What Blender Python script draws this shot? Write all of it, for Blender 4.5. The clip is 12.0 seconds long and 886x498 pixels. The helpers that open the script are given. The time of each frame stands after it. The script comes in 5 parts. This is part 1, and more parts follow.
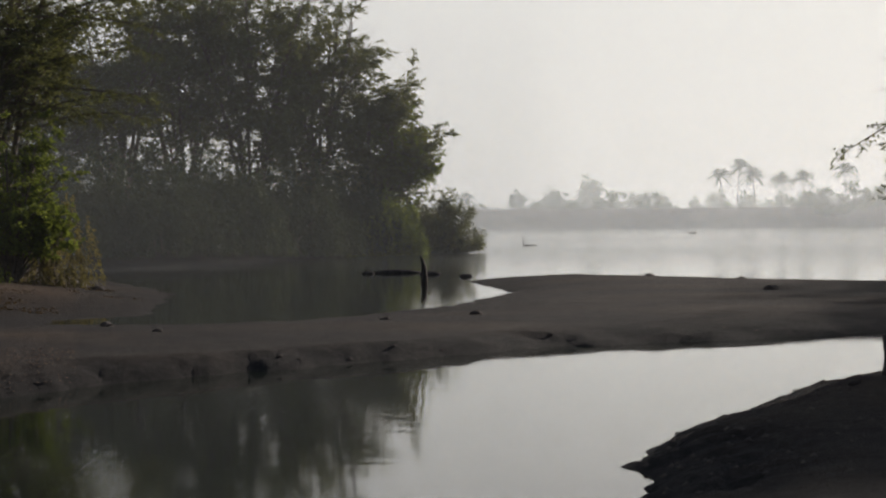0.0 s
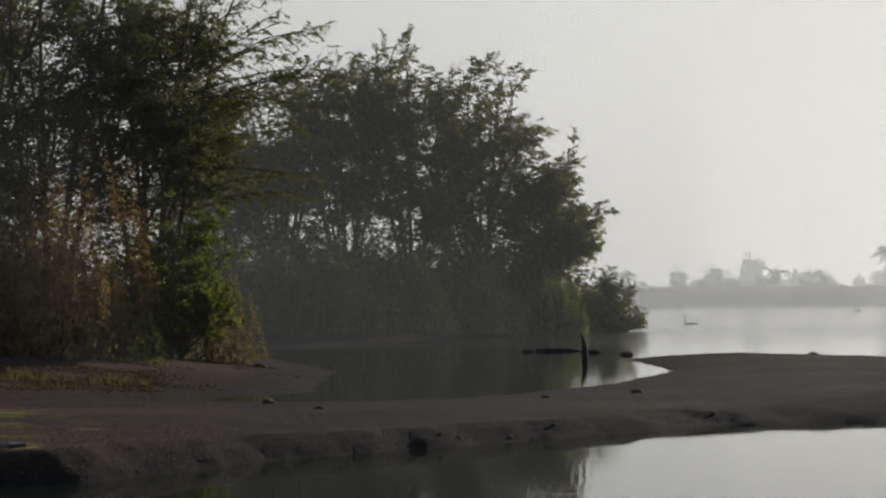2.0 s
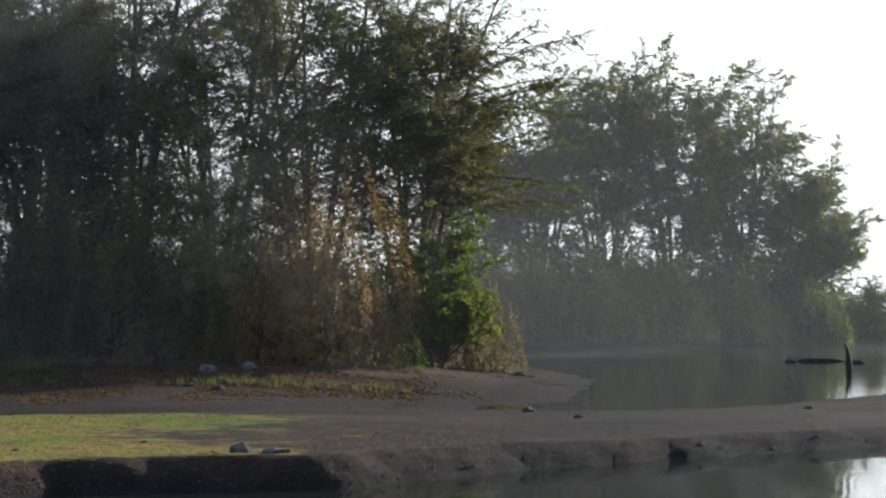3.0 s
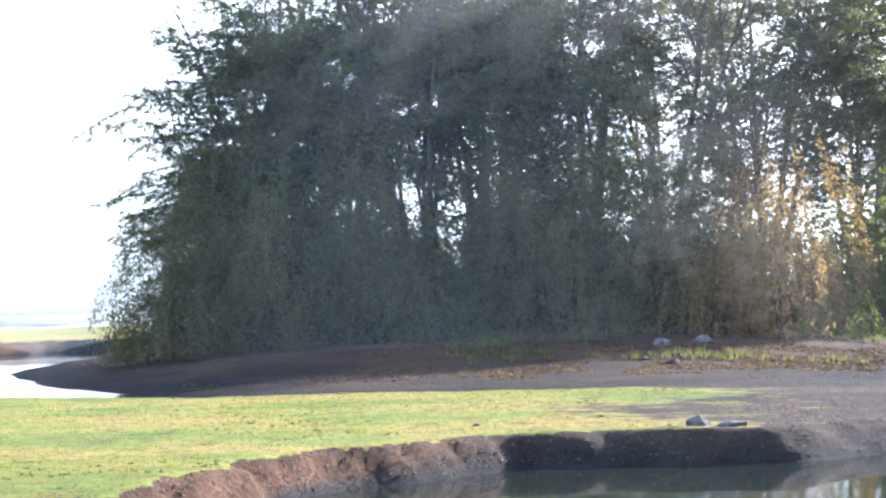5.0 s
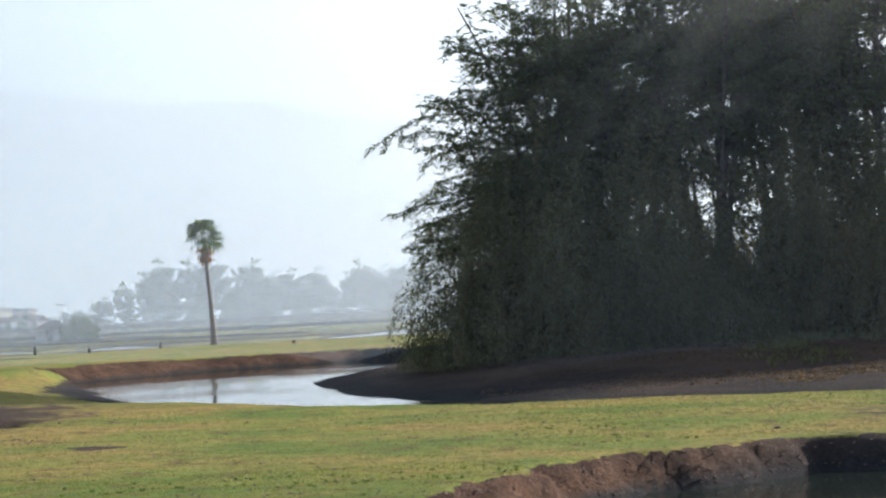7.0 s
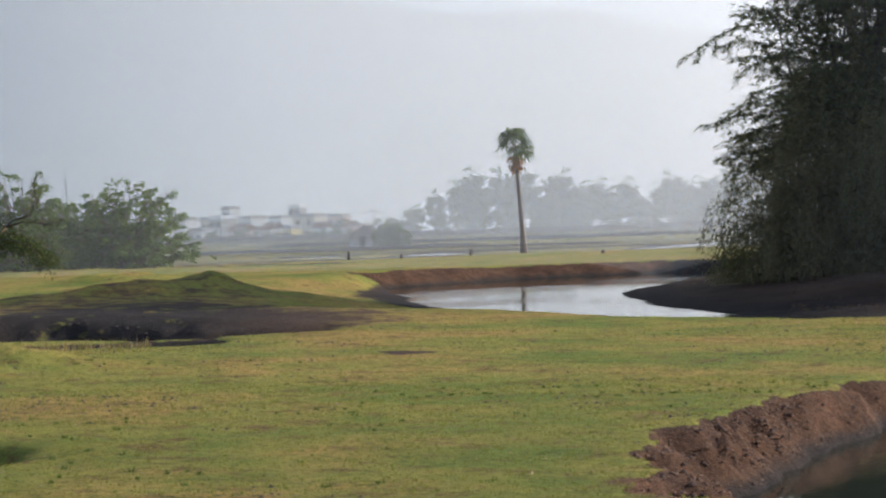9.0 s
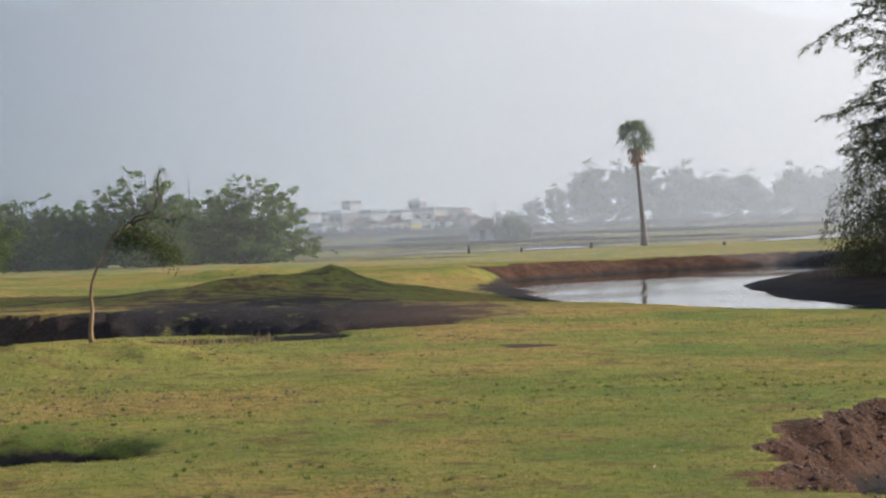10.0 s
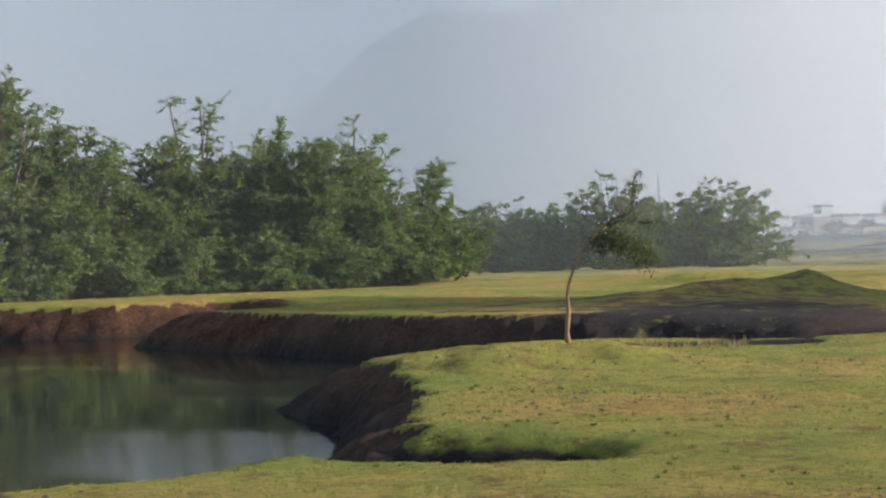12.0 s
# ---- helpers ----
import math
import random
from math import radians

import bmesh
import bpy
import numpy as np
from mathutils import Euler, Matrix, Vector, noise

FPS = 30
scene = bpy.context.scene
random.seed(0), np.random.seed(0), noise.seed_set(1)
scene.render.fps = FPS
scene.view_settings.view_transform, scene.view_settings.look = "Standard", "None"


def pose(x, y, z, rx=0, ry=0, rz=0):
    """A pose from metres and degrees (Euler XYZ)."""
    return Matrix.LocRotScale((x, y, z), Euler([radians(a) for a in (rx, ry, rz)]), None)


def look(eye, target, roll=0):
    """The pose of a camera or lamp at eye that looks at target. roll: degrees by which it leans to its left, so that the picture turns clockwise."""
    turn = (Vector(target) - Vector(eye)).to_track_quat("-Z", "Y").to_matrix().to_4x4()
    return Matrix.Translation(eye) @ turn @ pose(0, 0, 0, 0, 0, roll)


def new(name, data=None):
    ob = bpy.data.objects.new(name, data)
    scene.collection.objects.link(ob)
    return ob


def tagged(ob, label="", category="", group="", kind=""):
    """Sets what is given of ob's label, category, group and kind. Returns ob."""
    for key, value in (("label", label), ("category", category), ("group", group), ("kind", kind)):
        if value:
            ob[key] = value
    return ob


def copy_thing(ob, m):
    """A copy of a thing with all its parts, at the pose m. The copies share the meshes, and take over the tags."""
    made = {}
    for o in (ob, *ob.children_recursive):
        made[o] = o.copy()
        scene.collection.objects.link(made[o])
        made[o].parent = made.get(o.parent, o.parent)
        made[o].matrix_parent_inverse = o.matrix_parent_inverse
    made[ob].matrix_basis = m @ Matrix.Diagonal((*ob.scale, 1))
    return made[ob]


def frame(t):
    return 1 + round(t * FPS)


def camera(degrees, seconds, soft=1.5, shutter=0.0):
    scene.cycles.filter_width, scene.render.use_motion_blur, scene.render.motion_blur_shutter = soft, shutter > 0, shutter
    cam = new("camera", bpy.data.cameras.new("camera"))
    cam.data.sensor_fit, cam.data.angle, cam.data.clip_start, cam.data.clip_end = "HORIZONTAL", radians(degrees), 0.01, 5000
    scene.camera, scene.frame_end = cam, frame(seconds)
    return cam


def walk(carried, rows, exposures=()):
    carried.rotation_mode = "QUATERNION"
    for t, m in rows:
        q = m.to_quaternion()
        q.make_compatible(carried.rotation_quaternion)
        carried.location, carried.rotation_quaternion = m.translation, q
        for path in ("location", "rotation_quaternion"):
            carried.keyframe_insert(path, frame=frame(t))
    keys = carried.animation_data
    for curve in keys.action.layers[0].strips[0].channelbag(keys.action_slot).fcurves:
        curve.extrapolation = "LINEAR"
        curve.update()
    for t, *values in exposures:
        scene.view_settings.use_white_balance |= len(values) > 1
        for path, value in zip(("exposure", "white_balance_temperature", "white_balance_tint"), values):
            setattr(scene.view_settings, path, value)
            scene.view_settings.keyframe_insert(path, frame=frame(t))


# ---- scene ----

# ---------------------------------------------------------------- camera
EYE = 1.7
cam = camera(23.89, 12.0, soft=2.2)
# seconds, turn to the left, tilt up, lean (degrees), sideways step (metres)
PATH = [
    (0.0, 0.00, -0.92, 0.50, 0), (0.5, 0.50, 0.26, 0.47, 0), (1.0, -0.57, 0.79, 0.26, 0), (1.5, 0.95, 1.23, 0.45, 0),
    (2.0, 4.37, 1.25, 0.50, 0), (2.5, 8.45, 1.78, 0.35, 0), (2.7, 9.81, 1.72, 0.35, 0), (4.3, 18.56, 0.87, 0.99, 0),
    (4.5, 20.33, 0.91, 1.20, 0), (5.0, 23.77, 1.05, 1.72, 0), (5.5, 26.48, 1.17, 2.15, 0), (6.0, 28.03, 1.31, 1.78, 0),
    (6.5, 30.61, 1.49, 2.98, 0), (6.7, 31.08, 1.55, 3.01, 0), (8.3, 37.24, 0.06, 1.61, 0), (8.5, 38.27, -0.20, 1.29, 0),
    (9.0, 40.36, -0.61, 1.89, 0), (9.5, 41.66, -0.98, 2.83, 0), (10.0, 43.65, -0.67, 2.32, 0), (10.5, 45.43, -0.85, 2.00, 0),
    (11.0, 50.73, -0.69, 2.54, 0), (11.5, 53.61, 1.14, 2.98, 0.05), (12.0, 56.41, -0.12, 1.90, 0.13)]


def eye_pose(turn, tilt, lean, step):
    a = radians(turn)
    return pose(-math.cos(a) * step, -math.sin(a) * step, EYE, 90 + tilt, 0, turn) @ pose(0, 0, 0, 0, 0, -lean)


# seconds, stops, kelvin, tint
EXPOSURES = [(0.0, -0.32, 5880, 12), (2.0, -0.4, 5850, 11), (2.5, 0.1, 5650, 8), (2.7, 0.35, 5550, 8), (4.5, 2.5, 5000, 14), (5.5, 2.85, 4900, 13), (6.2, 2.15, 5000, 11), (6.7, 1.5, 5200, 10), (8.5, 1.0, 5620, 15),
             (10.5, 1.05, 5780, 16), (12.0, 1.18, 5820, 15)]
walk(cam, [(t, eye_pose(*row)) for t, *row in PATH], EXPOSURES)

# ---------------------------------------------------------------- sky and sun
SUN_TURN, SUN_HEIGHT = -33.0, 15.5      # degrees: turn from +Y to the left, height over the horizon
world = bpy.data.worlds.new("morning_sky")
scene.world = world
world.use_nodes = True
wn, wl = world.node_tree.nodes, world.node_tree.links
sky = wn.new("ShaderNodeTexSky")
sky.sky_type = "NISHITA"
sky.sun_disc = False
sky.sun_elevation = radians(SUN_HEIGHT)
sky.sun_rotation = radians(-SUN_TURN)
sky.air_density, sky.dust_density, sky.ozone_density = 1.0, 2.0, 2.0
# a hazy morning: the clear sky with an even grey-white haze over it
wn["Background"].inputs[1].default_value = 0.06
haze = wn.new("ShaderNodeBackground")
haze.inputs[0].default_value = (0.84, 0.90, 0.98, 1)
haze.inputs[1].default_value = 0.19
both = wn.new("ShaderNodeAddShader")
wl.new(sky.outputs[0], wn["Background"].inputs[0])
wl.new(wn["Background"].outputs[0], both.inputs[0])
wl.new(haze.outputs[0], both.inputs[1])
wl.new(both.outputs[0], wn["World Output"].inputs[0])
sun_data = bpy.data.lights.new("sun", "SUN")
sun_data.energy, sun_data.angle, sun_data.color = 5.0, radians(2.0), (1.0, 0.84, 0.66)
sun = new("sun", sun_data)
_a, _h = radians(SUN_TURN), radians(SUN_HEIGHT)
SUN_DIR = Vector((-math.sin(_a) * math.cos(_h), math.cos(_a) * math.cos(_h), math.sin(_h)))
sun.matrix_world = look(SUN_DIR * 60, (0, 0, 0))

WATER = -1.15


# ---------------------------------------------------------------- materials
def material(name, rough=0.8, spec=0.3):
    m = bpy.data.materials.new(name)
    m.use_nodes = True
    b = m.node_tree.nodes["Principled BSDF"]
    b.inputs["Roughness"].default_value = rough
    b.inputs["Specular IOR Level"].default_value = spec
    return m, m.node_tree.nodes, m.node_tree.links, b


def noise_node(n, l, scale, detail=4.0, rough=0.6, vector=None):
    t = n.new("ShaderNodeTexNoise")
    t.inputs["Scale"].default_value, t.inputs["Detail"].default_value, t.inputs["Roughness"].default_value = scale, detail, rough
    if vector is not None:
        l.new(vector, t.inputs["Vector"])
    return t.outputs["Fac"]


def ramp(n, l, fac, stops):
    r = n.new("ShaderNodeValToRGB")
    r.color_ramp.elements[0].position, r.color_ramp.elements[0].color = stops[0][0], (*stops[0][1], 1)
    r.color_ramp.elements[1].position, r.color_ramp.elements[1].color = stops[-1][0], (*stops[-1][1], 1)
    for p, c in stops[1:-1]:
        r.color_ramp.elements.new(p).color = (*c, 1)
    l.new(fac, r.inputs[0])
    return r.outputs[0]


def mix(n, l, fac, a, b, kind="MIX"):
    x = n.new("ShaderNodeMix")
    x.data_type, x.blend_type = "RGBA", kind
    for socket, value in ((x.inputs[0], fac), (x.inputs[6], a), (x.inputs[7], b)):
        if isinstance(value, (int, float)):
            socket.default_value = value
        elif isinstance(value, tuple):
            socket.default_value = (*value, 1)
        else:
            l.new(value, socket)
    return x.outputs[2]


def bump(n, l, b, height, strength, distance):
    k = n.new("ShaderNodeBump")
    k.inputs["Strength"].default_value, k.inputs["Distance"].default_value = strength, distance
    l.new(height, k.inputs["Height"])
    l.new(k.outputs[0], b.inputs["Normal"])


def position(n):
    return n.new("ShaderNodeNewGeometry").outputs["Position"]


def leaf_material(name, dark, light, through_light=0.35):
    m, n, l, b = material(name, 0.75, 0.08)
    rnd = n.new("ShaderNodeNewGeometry").outputs["Random Per Island"]
    big = noise_node(n, l, 0.35, 3.0, 0.6, position(n))
    clumps = noise_node(n, l, 1.7, 4.0, 0.7, position(n))
    c = mix(n, l, 0.4, ramp(n, l, clumps, [(0.34, dark), (0.66, light)]), ramp(n, l, rnd, [(0.0, dark), (1.0, light)]))
    c = mix(n, l, big, c, mix(n, l, 1.0, c, (0.66, 0.72, 0.70), "MULTIPLY"))
    l.new(c, b.inputs["Base Color"])
    tr = n.new("ShaderNodeBsdfTranslucent")
    l.new(mix(n, l, 1.0, c, (1.25, 1.3, 0.7), "MULTIPLY"), tr.inputs[0])
    sh = n.new("ShaderNodeMixShader")
    sh.inputs[0].default_value = through_light
    l.new(b.outputs[0], sh.inputs[1])
    l.new(tr.outputs[0], sh.inputs[2])
    l.new(sh.outputs[0], n["Material Output"].inputs[0])
    return m


def bark_material(name, dark, light):
    m, n, l, b = material(name, 0.9, 0.15)
    f = noise_node(n, l, 6.0, 6.0, 0.65, position(n))
    l.new(ramp(n, l, f, [(0.3, dark), (0.7, light)]), b.inputs["Base Color"])
    bump(n, l, b, f, 0.6, 0.03)
    return m


def plain_material(name, a, c, scale=3.0, rough=0.85, relief=0.3, metal=0.0):
    m, n, l, b = material(name, rough)
    f = noise_node(n, l, scale, 6.0, 0.65, position(n))
    l.new(ramp(n, l, f, [(0.3, a), (0.7, c)]), b.inputs["Base Color"])
    b.inputs["Metallic"].default_value = metal
    bump(n, l, b, f, relief, 0.02)
    return m


LEAF_ACACIA = leaf_material("acacia_leaves", (0.082, 0.084, 0.044), (0.180, 0.172, 0.092), 0.42)
LEAF_FAR = leaf_material("thicket_leaves", (0.062, 0.095, 0.030), (0.145, 0.185, 0.066), 0.36)
LEAF_GREEN = leaf_material("bright_leaves", (0.085, 0.105, 0.026), (0.20, 0.215, 0.058), 0.5)
LEAF_DRY = leaf_material("dry_creeper", (0.17, 0.105, 0.050), (0.36, 0.228, 0.110), 0.42)
LEAF_VINE = leaf_material("creeper_leaves", (0.098, 0.088, 0.047), (0.205, 0.180, 0.098), 0.38)
LEAF_OLIVE = leaf_material("olive_creeper", (0.128, 0.102, 0.055), (0.255, 0.205, 0.115), 0.42)
LEAF_BAY = leaf_material("bay_undergrowth", (0.040, 0.046, 0.030), (0.090, 0.098, 0.060), 0.2)
LEAF_PALM = leaf_material("palm_fronds", (0.04, 0.07, 0.03), (0.09, 0.13, 0.05), 0.25)
BARK = bark_material("grey_brown_bark", (0.05, 0.038, 0.028), (0.16, 0.125, 0.095))
BARK_PALM = bark_material("palm_bark", (0.07, 0.06, 0.052), (0.18, 0.15, 0.13))


def ground_material():
    m, n, l, b = material("turf_and_mud", 0.95, 0.1)
    pos = position(n)
    att = n.new("ShaderNodeAttribute")
    att.attribute_name = "mud"
    big = noise_node(n, l, 0.20, 6.0, 0.62, pos)
    mid = noise_node(n, l, 1.1, 8.0, 0.72, pos)
    fine = ramp(n, l, noise_node(n, l, 9.0, 8.0, 0.8, pos), [(0.36, (0, 0, 0)), (0.64, (1, 1, 1))])
    grass = mix(n, l, fine, ramp(n, l, mid, [(0.32, (0.030, 0.040, 0.010)), (0.44, (0.100, 0.120, 0.024)), (0.56, (0.170, 0.158, 0.036)), (0.68, (0.24, 0.145, 0.052))]),
                ramp(n, l, big, [(0.38, (0.125, 0.195, 0.030)), (0.48, (0.255, 0.255, 0.046)), (0.60, (0.40, 0.255, 0.074))]))
    # thin bare streaks and dark specks worn into the turf
    worn = ramp(n, l, noise_node(n, l, 1.5, 10.0, 0.76, pos), [(0.52, (0, 0, 0)), (0.61, (0.8, 0.8, 0.8))])
    grass = mix(n, l, worn, grass, mix(n, l, fine, (0.030, 0.020, 0.010), (0.22, 0.13, 0.055)))
    speck = ramp(n, l, noise_node(n, l, 4.2, 5.0, 0.7, pos), [(0.63, (0, 0, 0)), (0.70, (1, 1, 1))])
    grass = mix(n, l, speck, grass, (0.028, 0.038, 0.012))
    dry = mix(n, l, fine, ramp(n, l, mid, [(0.3, (0.024, 0.017, 0.011)), (0.7, (0.085, 0.056, 0.036))]), ramp(n, l, big, [(0.4, (0.060, 0.040, 0.026)), (0.65, (0.140, 0.088, 0.054))]))
    clay = mix(n, l, fine, ramp(n, l, mid, [(0.3, (0.010, 0.006, 0.004)), (0.7, (0.055, 0.030, 0.018))]), ramp(n, l, mid, [(0.35, (0.062, 0.033, 0.018)), (0.65, (0.150, 0.082, 0.045))]))
    # dark mud colour, for wet ground and for painted shade
    wet_shade = mix(n, l, fine, (0.014, 0.013, 0.0125), ramp(n, l, mid, [(0.3, (0.022, 0.020, 0.019)), (0.7, (0.042, 0.036, 0.032))]))
    clay_att, wet_shade_att = n.new("ShaderNodeAttribute"), n.new("ShaderNodeAttribute")
    clay_att.attribute_name, wet_shade_att.attribute_name = "clay", "wet_shade"
    mud = mix(n, l, wet_shade_att.outputs["Fac"], mix(n, l, clay_att.outputs["Fac"], dry, clay), wet_shade)
    edge = n.new("ShaderNodeMath")
    edge.operation = "ADD"
    l.new(att.outputs["Fac"], edge.inputs[0])
    sway = n.new("ShaderNodeMapRange")
    sway.inputs[3].default_value, sway.inputs[4].default_value = -0.7, 0.7
    l.new(mid, sway.inputs[0])
    l.new(sway.outputs[0], edge.inputs[1])
    cut = ramp(n, l, edge.outputs[0], [(0.4, (0, 0, 0)), (0.6, (1, 1, 1))])
    l.new(mix(n, l, cut, grass, mud), b.inputs["Base Color"])
    bump(n, l, b, mix(n, l, 0.5, fine, noise_node(n, l, 26.0, 4.0, 0.7, pos)), 0.9, 0.06)
    return m


def water_material():
    m, n, l, b = material("still_water", 0.04, 0.5)
    b.inputs["Base Color"].default_value = (0.016, 0.020, 0.014, 1)
    b.inputs["IOR"].default_value = 1.33
    pos = position(n)
    st = n.new("ShaderNodeMapping")
    st.inputs["Scale"].default_value = (1.0, 1.0, 1.0)
    l.new(pos, st.inputs[0])
    f = noise_node(n, l, 1.6, 3.0, 0.5, st.outputs[0])
    # patches of fine ripples on the calm water
    wave = n.new("ShaderNodeTexWave")
    wave.inputs["Scale"].default_value, wave.inputs["Distortion"].default_value, wave.inputs["Detail"].default_value, wave.inputs["Detail Scale"].default_value = 2.6, 5.0, 2.0, 0.7
    l.new(pos, wave.inputs["Vector"])
    patch = ramp(n, l, noise_node(n, l, 0.11, 2.0, 0.5, pos), [(0.46, (0, 0, 0)), (0.58, (1, 1, 1))])
    calm = mix(n, l, 0.32, f, mix(n, l, 1.0, wave.outputs["Fac"], patch, "MULTIPLY"))
    # the open lake is ruffled, the ponds lie calm
    xyz, open_lake = n.new("ShaderNodeSeparateXYZ"), n.new("ShaderNodeMapRange")
    l.new(pos, xyz.inputs[0])
    l.new(xyz.outputs[1], open_lake.inputs[0])
    open_lake.inputs[1].default_value, open_lake.inputs[2].default_value = 95.0, 150.0
    open_lake.inputs[3].default_value, open_lake.inputs[4].default_value = 0.04, 0.15
    l.new(open_lake.outputs[0], b.inputs["Roughness"])
    bump(n, l, b, calm, 0.07, 0.05)
    return m


GROUND = ground_material()
WATER_MAT = water_material()


# ---------------------------------------------------------------- helpers
def at(turn, d):
    a = radians(turn)
    return -math.sin(a) * d, math.cos(a) * d


def mesh_of(name, verts, faces, mat, smooth=False):
    me = bpy.data.meshes.new(name)
    verts = np.asarray(verts, dtype=np.float32)
    faces = np.asarray(faces, dtype=np.int32)
    k = faces.shape[1]
    me.vertices.add(len(verts))
    me.vertices.foreach_set("co", verts.ravel())
    me.loops.add(faces.size)
    me.loops.foreach_set("vertex_index", faces.ravel())
    me.polygons.add(len(faces))
    me.polygons.foreach_set("loop_start", np.arange(0, faces.size, k, dtype=np.int32))
    me.polygons.foreach_set("loop_total", np.full(len(faces), k, dtype=np.int32))
    if smooth:
        me.polygons.foreach_set("use_smooth", np.ones(len(faces), dtype=bool))
    me.materials.append(mat)
    me.update(calc_edges=True)
    return me


def part_mesh(name, me, parent, label=""):
    ob = new(name, me)
    ob.parent = parent
    return tagged(ob, label) if label else ob


def part(name, bm, mat, parent, label=""):
    me = bpy.data.meshes.new(name)
    bm.to_mesh(me)
    bm.free()
    me.materials.append(mat)
    return part_mesh(name, me, parent, label)


def thing(name, m, label, category, group="", kind=""):
    ob = new(name)
    ob.matrix_world = m
    return tagged(ob, label, category, group, kind)


def lattice(x, y, seed):
    """Smooth value noise between -1 and 1."""
    xi, yi = np.floor(x).astype(np.int64), np.floor(y).astype(np.int64)
    fx, fy = x - xi, y - yi
    fx, fy = fx * fx * (3 - 2 * fx), fy * fy * (3 - 2 * fy)

    def h(a, b):
        v = (a * 374761393 + b * 668265263 + seed * 974634777) & 0xFFFFFFFF
        v = ((v ^ (v >> 13)) * 1274126177) & 0xFFFFFFFF
        return ((v ^ (v >> 16)) & 0xFFFF) / 32767.5 - 1
    top = h(xi, yi) * (1 - fx) + h(xi + 1, yi) * fx
    low = h(xi, yi + 1) * (1 - fx) + h(xi + 1, yi + 1) * fx
    return top * (1 - fy) + low * fy


def fbm(x, y, scale, seed, octaves=4):
    out, amp = 0, 1.0
    for k in range(octaves):
        out = out + amp * lattice(x * scale, y * scale, seed + k)
        scale, amp = scale * 2.03, amp * 0.5
    return out


# ---------------------------------------------------------------- the lie of the land
# waterlines as (turn, distance) from the standing place
NEAR_POND = [(-26, 60), (-12, 50.6), (-7.6, 47.2), (-2.85, 44.8), (-0.2, 42.2), (2.9, 40), (7.5, 37.2), (10.5, 35.4), (12, 34),
             (14.8, 32.5), (18.8, 32.6), (21.8, 32.4), (24.2, 30.8), (26.5, 30), (28.4, 28.3), (30, 25.8), (31.5, 23.3), (32.5, 21.3), (33, 19.5), (31.5, 17.3),
             (24, 14.5), (10, 13), (0, 15), (-4, 19), (-5.75, 21), (-4.83, 24.3), (-6.5, 27), (-9, 31), (-12, 34), (-26, 40)]
LAKE = [(-40, 110), (-26, 85), (-12, 80.9), (-7.9, 85.3), (-2.4, 89.7), (-0.55, 90.4), (-0.9, 87), (-1.94, 77.3), (-0.1, 64.5), (3.5, 58.3),
        (5.5, 57), (7.2, 56.5), (9, 56.8), (10.8, 57.6), (10.7, 59.8), (8.6, 60.2), (8, 62), (7.3, 78.8), (8.5, 90), (9.8, 105), (10.5, 112), (8, 118), (5.9, 124.7), (2.84, 150),
        (-0.7, 160), (-1.2, 172), (0, 200), (4, 260), (8, 330), (6, 410), (-1.3, 418), (-12, 410), (-25, 420), (-40, 400)]
PALM_POND = [(42.3, 99), (41, 78.5), (39.2, 64.6), (37, 57), (33, 52.5), (28, 50.5), (22, 50), (20, 52), (26, 54), (31.9, 57.4),
             (32.8, 63.4), (34.5, 69.4), (35.5, 82.5), (34.2, 92), (31, 108), (34.4, 112.5), (38.35, 108.5)]
GREEN_POND = [(68.4, 74.1), (65.4, 72.6), (62.5, 74), (61.8, 70), (63.5, 67), (65, 65.4), (63, 60), (58.6, 52.3), (54.5, 49.5), (50, 48.5),
              (46, 46.2), (44.9, 45), (46.5, 44.2), (52, 44.5), (56, 43), (58.6, 39.5), (61.1, 37.6), (59.4, 32), (59.6, 27.5), (60.5, 23.5),
              (63, 22), (66.5, 20.5), (75, 20), (90, 25), (95, 60), (80, 75)]
FIELD_POND = [(30, 206), (32.6, 214), (34.8, 203), (35.3, 206), (34.8, 217), (33.7, 234), (32.6, 256), (30, 275)]
FIELD_STRIP = [(39.6, 214), (40.2, 207), (41.5, 201), (42, 205), (41, 222), (40.3, 227)]
FIELD_POOL = [(42.6, 216), (43.5, 214), (45.2, 212), (45.4, 224), (43.5, 228)]
PONDS = [[at(*p) for p in pond] for pond in (NEAR_POND, LAKE, PALM_POND, GREEN_POND, FIELD_POND, FIELD_STRIP, FIELD_POOL)]
